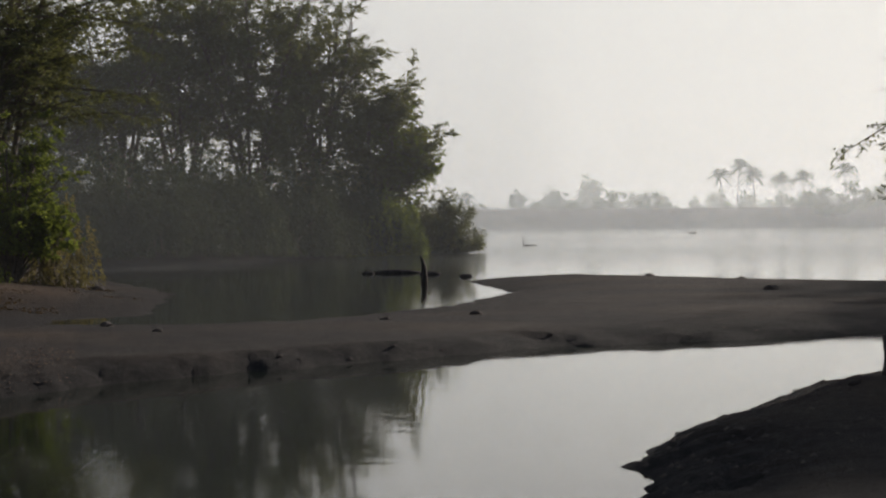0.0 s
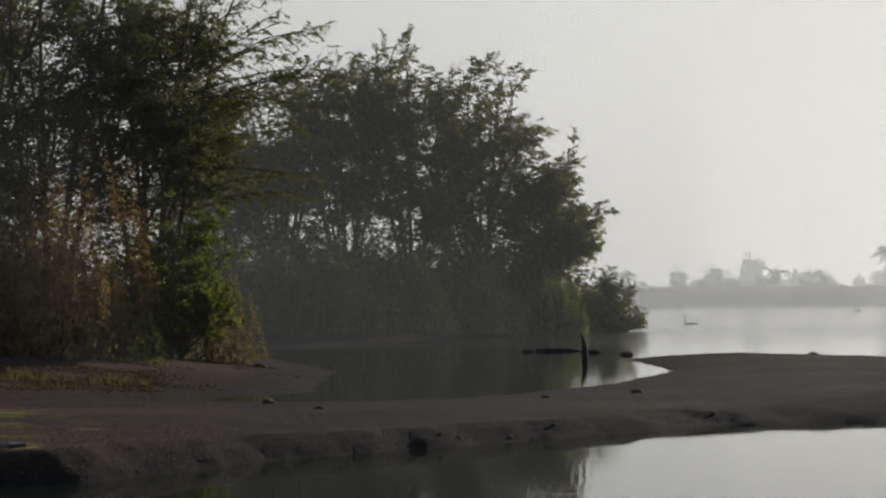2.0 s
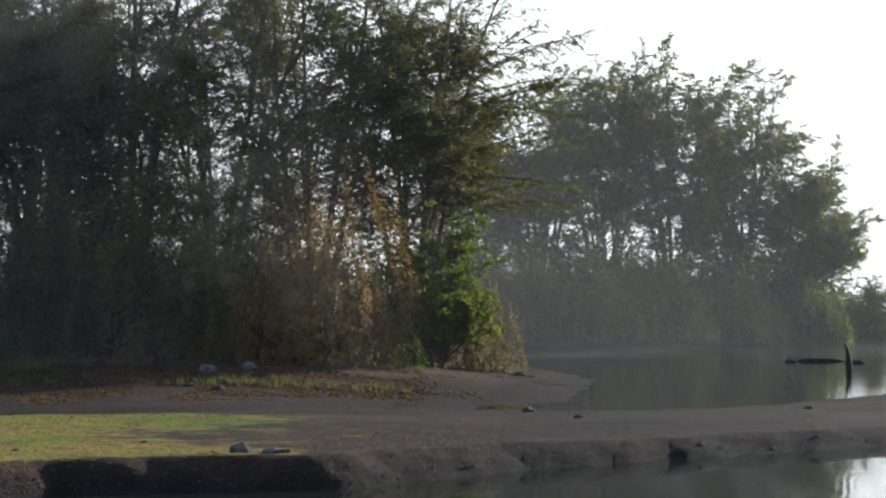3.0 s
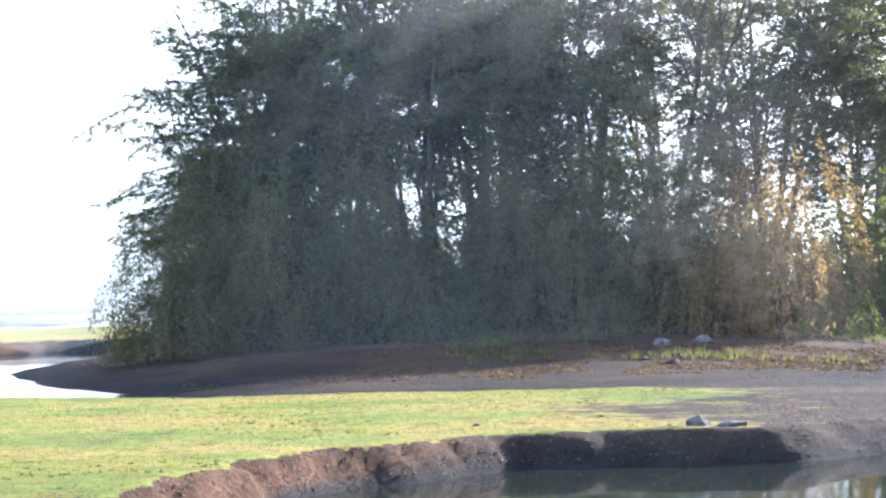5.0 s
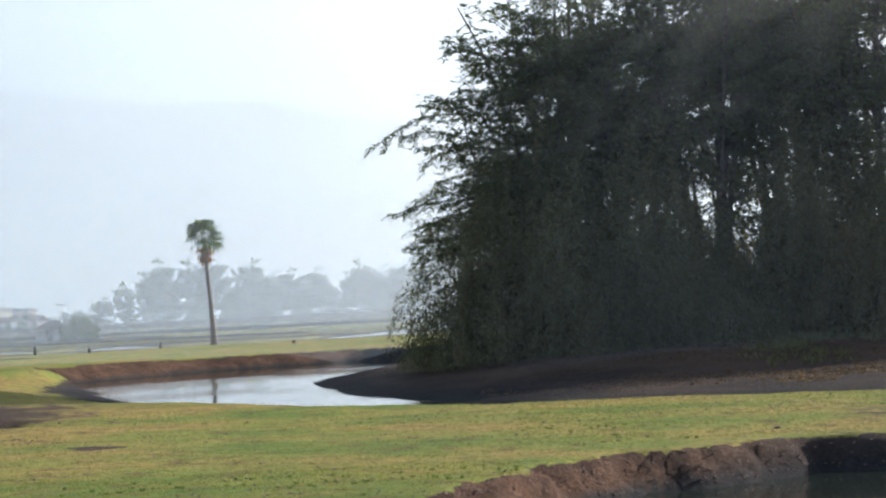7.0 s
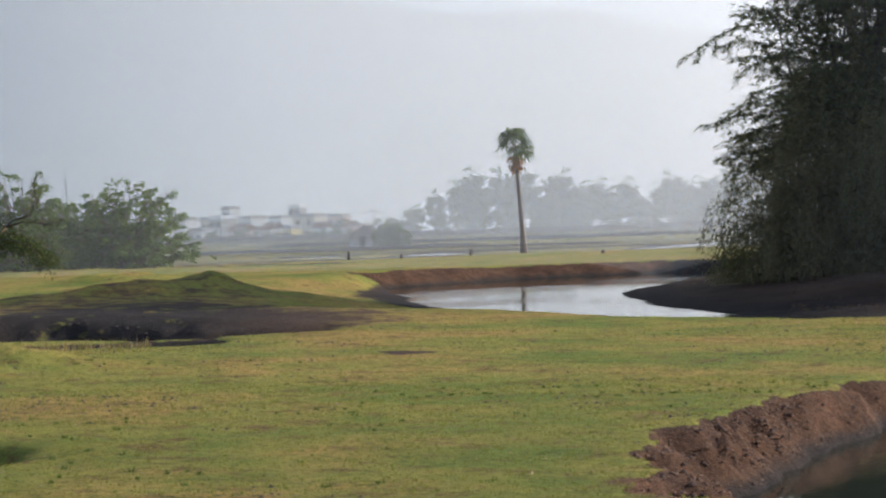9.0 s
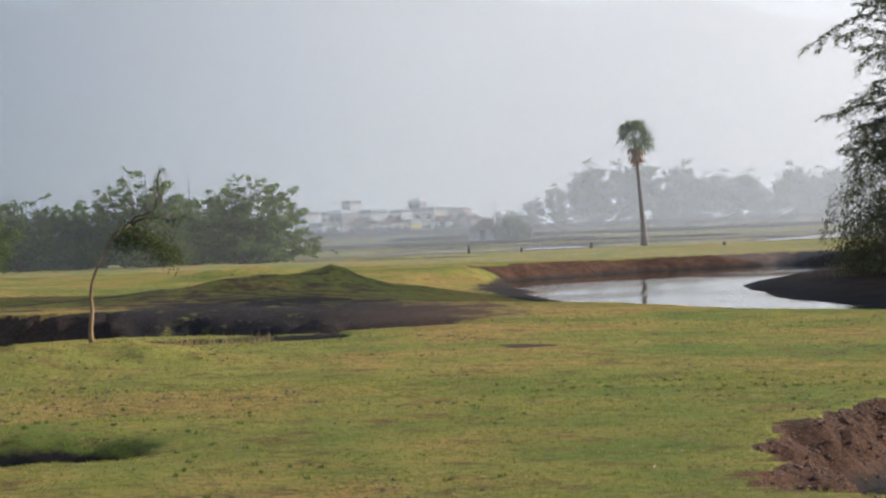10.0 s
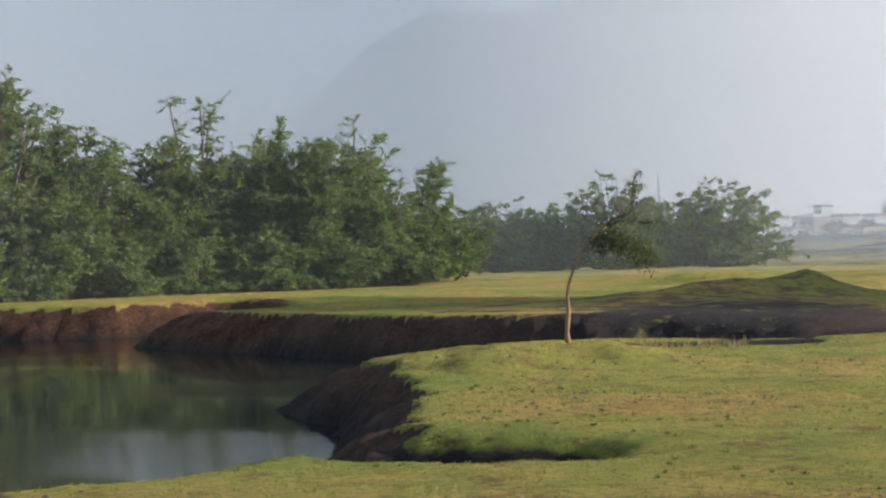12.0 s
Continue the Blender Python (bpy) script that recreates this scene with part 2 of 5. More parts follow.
# places with the height of the land, the width of the bank and how bare it is: turn, distance, height, bank, mud
SITES = np.array([
    (40, 2, 0.0, 1, 0), (33, 17.4, -0.45, 0.9, 0.95), (35.5, 16.2, -0.46, 0.9, 0.5), (34.5, 21, -0.46, 0.9, 0.5), (39, 15.2, -0.46, 1, 0.2), (43, 14.6, -0.45, 1, 0.1), (36, 18.6, -0.44, 1, 0), (40, 18.5, -0.43, 1, 0), (50, 18, -0.42, 1, 0), (65, 18, -0.42, 0.8, 0), (20, 12, -0.4, 1.2, 0.3), (0, 12, -0.4, 2, 0.6), (-9, 18, -0.6, 2.5, 1), (-16, 22, -0.5, 2.5, 1),
    (-8, 26, -0.60, 2.5, 1), (-12, 30, -0.58, 2, 1), (31, 26, -0.55, 0.5, 0.1), (33.5, 23.5, -0.5, 0.6, 0.2), (29, 29.5, -0.58, 0.5, 0.05), (27, 31.5, -0.6, 0.5, 0), (23, 34, -0.62, 0.6, 0.1), (17, 34, -0.62, 0.6, 0.35),
    (14, 34, -0.62, 0.8, 0.8), (20, 43, -0.6, 2, 0.25), (16, 39, -0.65, 2, 0.6), (27, 44, -0.6, 3, 0), (32, 46, -0.6, 4, 0), (38, 50, -0.55, 4, 0), (11, 37, -0.72, 0.7, 0.8), (9.5, 36.8, -0.72, 0.6, 0.9), (7, 38.4, -0.76, 0.6, 0.9), (4.6, 40, -0.8, 0.7, 1), (2.5, 41.6, -0.82, 0.8, 1), (0, 43.5, -0.84, 0.9, 1),
    (7, 45, -0.78, 2.5, 1), (2, 50, -0.85, 4, 1), (-4, 65, -0.85, 5, 1), (-10, 65, -0.85, 6, 1), (8, 58, -1.2, 4, 1), (9.8, 58.6, -1.2, 4, 1), (10, 56.5, -1.15, 4, 1), (5.5, 55, -1.1, 4, 1), (13, 58, -1.0, 4, 1), (18, 55, -0.85, 4, 1),
    (33, 82, -0.2, 9, 1), (30, 72, -0.15, 12, 1), (24, 72, 0.0, 12, 1), (18, 72, 0.0, 14, 1), (21, 69, -0.05, 12, 1), (26, 69, -0.1, 12, 1), (13, 72, -0.2, 10, 1), (10, 80, -0.5, 10, 1), (22, 85, 0, 10, 1), (29, 63, -0.75, 12, 1), (25, 61, -0.75, 12, 1), (21, 60, -0.78, 12, 1),
    (6, 140, -0.3, 6, 1), (1, 165, -0.3, 4, 1), (12, 130, -0.2, 6, 1), (42.4, 102, -0.35, 1.3, 0), (38.4, 111.5, -0.45, 1.3, 0), (34.4, 115, -0.48, 1.3, 0), (44.5, 92, -0.15, 1.5, 0),
    (43.6, 80, -0.5, 9, 0), (41.6, 68, -0.9, 9, 0), (42.5, 58, -0.66, 9, 0), (44.5, 70, -0.35, 9, 0), (63, 57, 0, 0.6, 0), (59, 53, 0, 0.6, 0), (54, 51.5, 0, 0.6, 0), (51, 52, -0.05, 2.4, 0.9), (47.5, 49.5, -0.2, 2.6, 0.9), (45.2, 49, -0.4, 3, 0.8), (49, 55, 0.0, 2.6, 0.6), (46, 53, -0.12, 2.8, 0.55), (51.5, 57, 0.02, 2.5, 0.5), (47.3, 60.5, 0.0, 3, 0.5), (50, 60, 0.0, 3, 0.42), (48.6, 58.5, 0.0, 3, 0.5),
    (68, 77, 0.02, 0.8, 0), (63, 80, 0.02, 0.8, 0), (59, 34, -0.42, 1.15, 0.1), (57.6, 27, -0.42, 0.9, 0.0), (56, 30, -0.40, 1.0, 0), (57, 40, -0.4, 1, 0), (54, 42, -0.3, 1, 0), (48, 42, -0.4, 1, 0),
    (50, 120, -0.2, 1, 0), (60, 110, 0, 1, 0), (38, 150, -0.42, 1, 0), (43, 142, -0.42, 1, 0), (34, 147, -0.46, 1, 0), (31, 146, -0.46, 1, 0), (34, 172, -1.0, 3, 0.8), (38, 178, -0.85, 3, 0.7), (42, 172, -0.95, 3, 0.8), (47, 190, -0.8, 1, 0.5), (42, 205, -1.05, 3, 0.35), (36, 205, -1.05, 3, 0.4), (39, 225, -1.0, 3, 0.6), (37, 250, -1.0, 3, 0.5), (45, 300, -1.0, 3, 0.25), (36, 320, -1.0, 3, 0.25), (40, 270, -1.02, 3, 0.35), (0, 500, -0.5, 3, 0.6), (-12, 500, -0.5, 3, 0.6), (60, 500, -0.4, 1, 0.5)])
# low humps: turn, distance, height, half widths across and along the line of sight
HUMPS = [(46.6, 63, 0.40, 1.3, 2.2), (47.2, 62, 0.16, 4.0, 3.4), (48.6, 61, 0.22, 1.1, 2.0), (49.8, 61, 0.10, 0.8, 1.6), (51.0, 60.5, 0.12, 1.8, 2.2), (45.2, 66, 0.15, 2.5, 3.0), (49.2, 92, 0.4, 2.2, 2.0), (54.6, 35, 0.34, 3.4, 2.4), (57, 33, 0.12, 3.0, 3.0), (56.6, 20.9, -0.10, 2.2, 0.7), (56.2, 23.6, 0.10, 2.2, 0.9)]
# narrow cracks: start, end, depth, half width
CRACKS = [((53.7, 21.9), (58.6, 22.3), 0.85, 0.5), ((47.8, 41.5), (51, 41.2), 0.35, 0.9)]

# earth bunds in the far fields and a mud bank in the lake
BUNDS = [((8, 432), (-24, 440), 3.3, 9.0), ((47, 440), (29, 452), 1.7, 9.0), ((44.5, 330), (31, 345), 0.85, 5.0), ((47, 262), (36, 256), 0.35, 2.5), ((47, 282), (40, 290), 0.4, 4.0), ((40, 222), (33, 226), 0.12, 3.0), ((43, 128), (47.5, 124), 0.12, 0.8), ((-4.6, 291), (-16, 296), 0.95, 2.5)]


def shore_distance(x, y):
    """Distance to the nearest waterline, positive on land."""
    best, inside = np.full(x.shape, 1e9), np.zeros(x.shape, dtype=bool)
    for pond in PONDS:
        for (ax, ay), (bx, by) in zip(pond, pond[1:] + pond[:1]):
            dx, dy = bx - ax, by - ay
            u = np.clip(((x - ax) * dx + (y - ay) * dy) / (dx * dx + dy * dy), 0, 1)
            best = np.minimum(best, (x - ax - u * dx) ** 2 + (y - ay - u * dy) ** 2)
            inside ^= ((ay > y) != (by > y)) & (x < (bx - ax) * (y - ay) / (by - ay if by != ay else 1e-9) + ax)
    d = np.sqrt(best)
    return np.where(inside, -d, d)


def land(x, y):
    """Height of the land and how bare it is."""
    x, y = np.asarray(x, dtype=np.float64), np.asarray(y, dtype=np.float64)
    wsum, height, bank, mud = 0, 0, 0, 0
    for turn, d, z, b, m in SITES:
        sx, sy = at(turn, d)
        w = 1 / ((x - sx) ** 2 + (y - sy) ** 2 + 4.0) ** 1.5
        wsum, height, bank, mud = wsum + w, height + w * z, bank + w * b, mud + w * m
    height, bank, mud = height / wsum, bank / wsum, mud / wsum
    far = np.hypot(x, y)
    calm = np.clip(1 - far / 400, 0.15, 1)
    height = height + (0.05 * fbm(x, y, 0.11, 3) + 0.018 * fbm(x, y, 0.9, 9, 3)) * calm
    for turn, d, h, across, along in HUMPS:
        cx, cy = at(turn, d)
        a = radians(turn)
        ux, uy = x - cx, y - cy
        across_d, along_d = ux * math.cos(a) + uy * math.sin(a), -ux * math.sin(a) + uy * math.cos(a)
        height = height + h * np.exp(-(across_d / across) ** 2 - (along_d / along) ** 2) * (1 + 0.38 * fbm(x, y, 0.7, 21, 4))
    s = shore_distance(x, y)
    even = np.where(far > 85, 0.55, 1.0)
    s = s + (0.30 * fbm(x, y, 0.8, 31, 3) + 0.09 * fbm(x, y, 3.0, 41, 2)) * np.clip(bank, 0.5, 1.1) * calm * even
    u = np.clip(s / bank, 0, 1)
    rise = np.where(bank < 1.6, u ** 0.8, 1 - (1 - u) ** 2)
    z = np.where(s > 0, WATER + (height - WATER) * rise, WATER + np.maximum(s * 0.35, -1.2))
    mud = np.clip(mud + np.clip(fbm(x, y, 0.33, 91, 4) - 0.75, 0, 1) * 1.6 * (far < 60), 0, 1)
    steep = np.clip((2.7 - bank) / 1.0, 0, 1)
    bare = np.maximum(mud, np.where(u < 0.97, np.maximum(steep, np.clip(1.3 - 3 * u, 0, 1)), 0))
    clay = np.where((u < 0.995) | (far < 19), steep, 0) * np.clip((z - WATER) / 0.2, 0, 1)
    turn_at = np.degrees(np.arctan2(-x, y))
    # painted light: less red clay on shaded banks, more on the sunlit far bank
    red = np.clip((turn_at - 20) / 9, 0, 1) * np.where(far > 58, np.where(turn_at > 58, 1.3, 0.95), 1 - 0.7 * np.clip((turn_at - 44) / 6, 0, 1))
    clay = clay * red
    slope_zone = np.clip(1 - np.abs(u - 0.5) * 2, 0, 1) * (s > 0)
    z = z + slope_zone * (0.11 * fbm(x, y, 2.2, 51, 3) + 0.08 * fbm(x, y, 7.0, 55, 3)) * calm * even * np.where(far > 42, 0.45, 1.2) * (0.3 + 0.7 * np.clip(clay * 2, 0, 1))
    # dark mud by height over the water, reaching higher at turns under 10
    wet_shade = np.clip(1.15 - (z - WATER) / (np.where(turn_at < 10, 1.15, np.where((turn_at < 34) & (far > 55), 0.5, 0.8)) - 0.64 * np.clip(clay * 1.5, 0, 1)) + 0.2 * fbm(x, y, 0.25, 71, 3), 0, 1)
    # shade on the slope under the mound, painted with the dark mud colour
    wet_shade = np.maximum(wet_shade, 1.2 * np.exp(-((turn_at - 49.5) / 5.5) ** 2 - ((far - 51) / 5.5) ** 2))
    for (a0, d0), (a1, d1), depth, half in CRACKS:
        (ax, ay), (bx, by) = at(a0, d0), at(a1, d1)
        dx, dy = bx - ax, by - ay
        t = np.clip(((x - ax) * dx + (y - ay) * dy) / (dx * dx + dy * dy), 0, 1)
        g = np.exp(-(((x - ax - t * dx) ** 2 + (y - ay - t * dy) ** 2) / half ** 2) * (1 + 0.4 * fbm(x, y, 1.5, 61, 2)))
        z = z - depth * g
        # the shade inside the crack is put into the colour as dark mud
        wet_shade = np.maximum(wet_shade, np.clip(g * 4, 0, 1))
        bare = np.maximum(bare, np.clip(g * 3, 0, 1))
    for (a0, d0), (a1, d1), high, half in BUNDS:
        (ax, ay), (bx, by) = at(a0, d0), at(a1, d1)
        dx, dy = bx - ax, by - ay
        t = np.clip(((x - ax) * dx + (y - ay) * dy) / (dx * dx + dy * dy), 0, 1)
        g = np.exp(-(((x - ax - t * dx) ** 2 + (y - ay - t * dy) ** 2) / half ** 2))
        z = z + high * g
        bare = np.maximum(bare, np.clip(g * 1.6, 0, 1))
    return z, bare, clay, wet_shade


def land_height(x, y):
    return float(land(np.array([x]), np.array([y]))[0][0])


def build_ground():
    turns = np.concatenate([np.arange(-27, 80, 0.19), np.arange(82, 332, 5.0)])
    rings = np.concatenate([np.linspace(0.0, 12, 12), np.arange(12.2, 34, 0.17), np.arange(34, 62, 0.25), np.arange(62, 120, 0.38), 120 * 1.012 ** np.arange(1, 113), 120 * 1.012 ** 113 * 1.12 ** np.arange(0, 21)])
    a, r = np.meshgrid(np.radians(turns), rings)
    x, y = -np.sin(a) * r, np.cos(a) * r
    z, bare, clay, wet_shade = land(x.ravel(), y.ravel())
    nr, nt = a.shape
    verts = np.column_stack([x.ravel(), y.ravel(), z])
    i = np.arange(nr - 1)[:, None] * nt
    j = np.arange(nt)[None, :]
    k = (j + 1) % nt
    faces = np.stack([i + j, i + nt + j, i + nt + k, i + k], axis=-1).reshape(-1, 4)[:, ::-1]
    me = mesh_of("ground", verts, faces, GROUND, True)
    for name, values in (("mud", bare), ("clay", clay), ("wet_shade", wet_shade)):
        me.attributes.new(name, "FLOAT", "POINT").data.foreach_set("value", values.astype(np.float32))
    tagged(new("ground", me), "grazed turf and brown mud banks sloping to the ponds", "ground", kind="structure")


build_ground()
bm = bmesh.new()
bmesh.ops.create_circle(bm, cap_ends=True, radius=900, segments=64)
me = bpy.data.meshes.new("water")
bm.to_mesh(me)
bm.free()
me.materials.append(WATER_MAT)
ob = new("water", me)
ob.location = (0, 0, WATER)
tagged(ob, "still grey-green water of the lake and ponds", "water", kind="structure")


# ---------------------------------------------------------------- trees
def tubes(segments, sides):
    """Tapered tubes along (p, q, radius at p, radius at q)."""
    p = np.array([s[0] for s in segments])
    q = np.array([s[1] for s in segments])
    rp = np.array([s[2] for s in segments])[:, None, None]
    rq = np.array([s[3] for s in segments])[:, None, None]
    d = q - p
    d /= np.linalg.norm(d, axis=1, keepdims=True) + 1e-9
    ref = np.where(np.abs(d[:, 2:3]) > 0.9, [[1.0, 0, 0]], [[0, 0, 1.0]])
    u = np.cross(d, ref)
    u /= np.linalg.norm(u, axis=1, keepdims=True) + 1e-9
    v = np.cross(d, u)
    ang = np.arange(sides) * 2 * np.pi / sides
    ring = np.cos(ang)[None, :, None] * u[:, None, :] + np.sin(ang)[None, :, None] * v[:, None, :]
    verts = np.concatenate([p[:, None, :] + ring * rp, q[:, None, :] + ring * rq], axis=1).reshape(-1, 3)
    base = (np.arange(len(p)) * 2 * sides)[:, None]
    j = np.arange(sides)
    k = (j + 1) % sides
    faces = np.stack([base + j, base + k, base + sides + k, base + sides + j], axis=-1).reshape(-1, 4)
    return verts, faces


def leaf_quads(rng, centres, dirs, length, width, spread=0.42):
    """One small pointed leaf spray per centre, pointing roughly along dirs."""
    n = len(centres)
    d = dirs + rng.normal(0, spread, (n, 3))
    d /= np.linalg.norm(d, axis=1, keepdims=True) + 1e-9
    s = np.cross(d, rng.normal(0, 1, (n, 3)))
    s /= np.linalg.norm(s, axis=1, keepdims=True) + 1e-9
    le = (length * rng.uniform(0.6, 1.4, n))[:, None]
    wi = (width * rng.uniform(0.6, 1.4, n))[:, None]
    verts = np.stack([centres - s * wi * 0.5, centres + s * wi * 0.5 + d * le * 0.15, centres + d * le], axis=1).reshape(-1, 3)
    faces = np.arange(3 * n).reshape(n, 3)
    return verts, faces


def unit(v):
    return v / (np.linalg.norm(v, axis=-1, keepdims=True) + 1e-9)


def bent(rng, p, d, length, segs, droop, wobble):
    """Many bent shoots at once: start points, directions and lengths to an array of points."""
    d, out = unit(d), [p]
    for _ in range(segs):
        d = unit(d + rng.normal(0, wobble, d.shape) + np.array([0, 0, -droop / segs]))
        p = p + d * (length / segs)[:, None]
        out.append(p)
    return np.stack(out, axis=1)


def piped(points, r0, r1, sides):
    """Tapered pipes along each row of points."""
    n, k, _ = points.shape
    d = unit(np.gradient(points, axis=1))
    u = unit(np.cross(d, np.array([0.31, 0.87, 0.38])))
    v = np.cross(d, u)
    ang = np.arange(sides) * 2 * np.pi / sides
    r = (r0[:, None] + (r1 - r0)[:, None] * np.linspace(0, 1, k)[None, :])[:, :, None, None]
    ring = np.cos(ang)[None, None, :, None] * u[:, :, None, :] + np.sin(ang)[None, None, :, None] * v[:, :, None, :]
    verts = (points[:, :, None, :] + ring * r).reshape(-1, 3)
    base = (np.arange(n)[:, None] * k + np.arange(k - 1)[None, :]).reshape(-1, 1) * sides
    j = np.arange(sides)
    e = (j + 1) % sides
    return verts, np.stack([base + j, base + e, base + sides + e, base + sides + j], axis=-1).reshape(-1, 4)


def along(points, f):
    """The point and the direction at fraction f of each row."""
    n, k, _ = points.shape
    g = np.clip(f, 0, 0.999) * (k - 1)
    i = g.astype(int)
    row = np.arange(n)
    a, b = points[row, i], points[row, i + 1]
    return a + (b - a) * (g - i)[:, None], unit(b - a)


def sprig_pairs(rng, rows, count, forward, low, high, lift):
    """Side shoots left and right of each row: start points, directions, fractions and which row."""
    n = len(rows)
    which = np.repeat(np.arange(n), count)
    f = np.tile((np.arange(count) + 0.5) / count, n) * (high - low) + low + rng.uniform(-0.5, 0.5, n * count) * (high - low) / count
    p, d = along(rows[which], f)
    side = unit(np.cross(d, np.array([0.0, 0.0, 1.0])) + rng.normal(0, 0.38, d.shape))
    side = side * np.tile(np.where(np.arange(count) % 2, 1.0, -1.0), n)[:, None]
    return p, d * forward + side + np.array([0, 0, lift]), f, which


def feather_tree(name, place, label, group, seed, height=15.0, stems=6, spread=0.3, bare=0.3, boughs=8, bough=0.24, rise=(0.2, 0.9), droop=0.7, twigs=10, twig=0.8,
                 leaves=14, leaf=(0.15, 0.045), mat=None, sweeps=(), dome=None, tight=(0.72, 0.95), clump=0.5, thick=1.0, category="tree", forks=2, far=False):
    """A tree of fanned stems, arching boughs and flat feathery sprays. A sweep is a long bough: height, world turn it points to, length, rise, how many."""
    rng = np.random.default_rng(seed)
    x, y = place
    ob = thing(name, pose(x, y, land_height(x, y) - 0.08), label, category, group)
    a = 2 * np.pi * (np.arange(stems) + rng.uniform(-0.35, 0.35, stems)) / stems
    out = np.column_stack([np.cos(a), np.sin(a), np.zeros(stems)])
    t = np.linspace(0, 1, 9)[None, :, None]
    if dome:
        e = np.arcsin(rng.uniform(0.04, 1.0, stems) ** 0.75)[:, None]
        tip = (out * np.cos(e) * dome + np.array([0, 0, 1.0]) * np.sin(e) * height) * rng.uniform(*tight, (stems, 1))
        rows = out[:, None, :] * 0.15 + tip[:, None, :] * t + np.array([0, 0, 0.35]) * (t * (1 - t)) * tip[:, None, 2:]
    else:
        top = (height * rng.uniform(0.80, 0.98, stems))[:, None, None]
        fan = (height * spread * rng.uniform(0.3, 1.0, stems))[:, None, None]
        rows = out[:, None, :] * (rng.uniform(0.1, 0.5, stems)[:, None, None] + fan * (0.35 * t + 0.65 * t ** 1.9)) + np.array([0, 0, 1.0]) * top * t
    rows = rows + np.cumsum(rng.normal(0, 0.007 * height, rows.shape), axis=1) * np.array([1, 1, 0.0]) * t
    r0 = 0.0085 * height * rng.uniform(0.7, 1.25, stems) * thick
    wood = [piped(rows, r0, r0 * 0.25, 7)]
    axes = rows
    if forks:
        p, d, f, which = sprig_pairs(rng, rows, forks, 1.6, max(bare, 0.1), 0.7, 0.25)
        length = height * rng.uniform(0.26, 0.40, len(p)) * (1.15 - 0.5 * f)
        fork_rows = bent(rng, p, d, length, 8, 0.1, 0.08)
        wood.append(piped(fork_rows, r0[which] * 0.6, r0[which] * 0.16, 5))
        axes = np.concatenate([rows, fork_rows])
    p, d, f, which = sprig_pairs(rng, axes, boughs, 0.25, 0.12, 1.0, 0.0)
    keep = p[:, 2] > bare * height * rng.uniform(0.75, 1.25, len(p))
    p, f = p[keep], f[keep]
    az = rng.uniform(0, 2 * np.pi, len(p))
    d = unit(np.column_stack([np.cos(az), np.sin(az), np.zeros(len(p))]) + 0.8 * unit(p * np.array([1, 1, 0])))
    d[:, 2] = rng.uniform(*rise, len(p)) + 0.7 * np.clip(p[:, 2] / height, 0, 1) ** 2
    length = (dome or height * 0.9) * bough * rng.uniform(0.6, 1.3, len(p)) * (1.1 - 0.45 * p[:, 2] / height)
    swept = np.zeros(len(p), dtype=bool)
    for z, turn, reach, up, count in sweeps:
        i = rng.integers(0, len(axes), count)
        start = axes[i, np.clip(np.argmin(np.abs(axes[i, :, 2] - z), axis=1), 1, 8)]
        b = np.radians(turn + rng.normal(0, 16, count))
        p = np.concatenate([p, start])
        d = np.concatenate([d, np.column_stack([-np.sin(b), np.cos(b), up + rng.normal(0, 0.12, count)])])
        length = np.concatenate([length, reach * rng.uniform(0.75, 1.12, count)])
        swept = np.concatenate([swept, np.ones(count, dtype=bool)])
    bough_rows = bent(rng, p, d, length, 6, droop, 0.10)
    thick_at = 0.0075 * length * thick + 0.006
    if not far:
        wood.append(piped(bough_rows, thick_at, thick_at * 0.3, 3))
    twig_rows, cover = [], []
    for sel, many, size, least in ((~swept, twigs, twig, 0.06), (swept, twigs * 2, twig * 1.15, 0.75)):
        if sel.any():
            p, d, f, which = sprig_pairs(rng, bough_rows[sel], many, 0.9, 0.15, 1.0, 0.05)
            rows = bent(rng, p, d, size * rng.uniform(0.55, 1.3, len(p)) * (1.2 - 0.55 * f), 2, 0.45, 0.13)
            m = rows[:, 1]
            twig_rows.append(rows)
            cover.append(np.clip(0.70 + clump * (lattice(m[:, 0] * 0.6 + 7, m[:, 2] * 0.9, seed) + lattice(m[:, 1] * 0.6, m[:, 2] * 0.9 + 3, seed + 1)), least, 1))
    twig_rows, cover = np.concatenate(twig_rows), np.concatenate(cover)
    twig_rows = twig_rows[rng.uniform(0, 1, len(cover)) < cover]
    thin = np.full(len(twig_rows), 0.009 * thick)
    bare_twig = rng.uniform(0, 1, len(thin)) < (0.03 if far else 0.4)
    wood.append(piped(twig_rows[bare_twig], thin[bare_twig], thin[bare_twig] * 0.5, 3))
    n, verts, faces = 0, [], []
    for v, g in wood:
        verts.append(v), faces.append(g + n)
        n += len(v)
    part_mesh("trunk", mesh_of("trunk", np.concatenate(verts), np.concatenate(faces), BARK, True), ob)
    p, d, f, which = sprig_pairs(rng, twig_rows, leaves, 0.8, 0.05, 1.05, -0.12)
    v, g = leaf_quads(rng, p + rng.normal(0, 0.02, p.shape), unit(d), *leaf, spread=0.28)
    v = v[v.reshape(-1, 3, 3)[:, :, 2].min(axis=1).repeat(3) > 0.1]
    part_mesh("crown", mesh_of("crown", v, np.arange(len(v)).reshape(-1, 3), mat or LEAF_ACACIA), ob)
    return ob


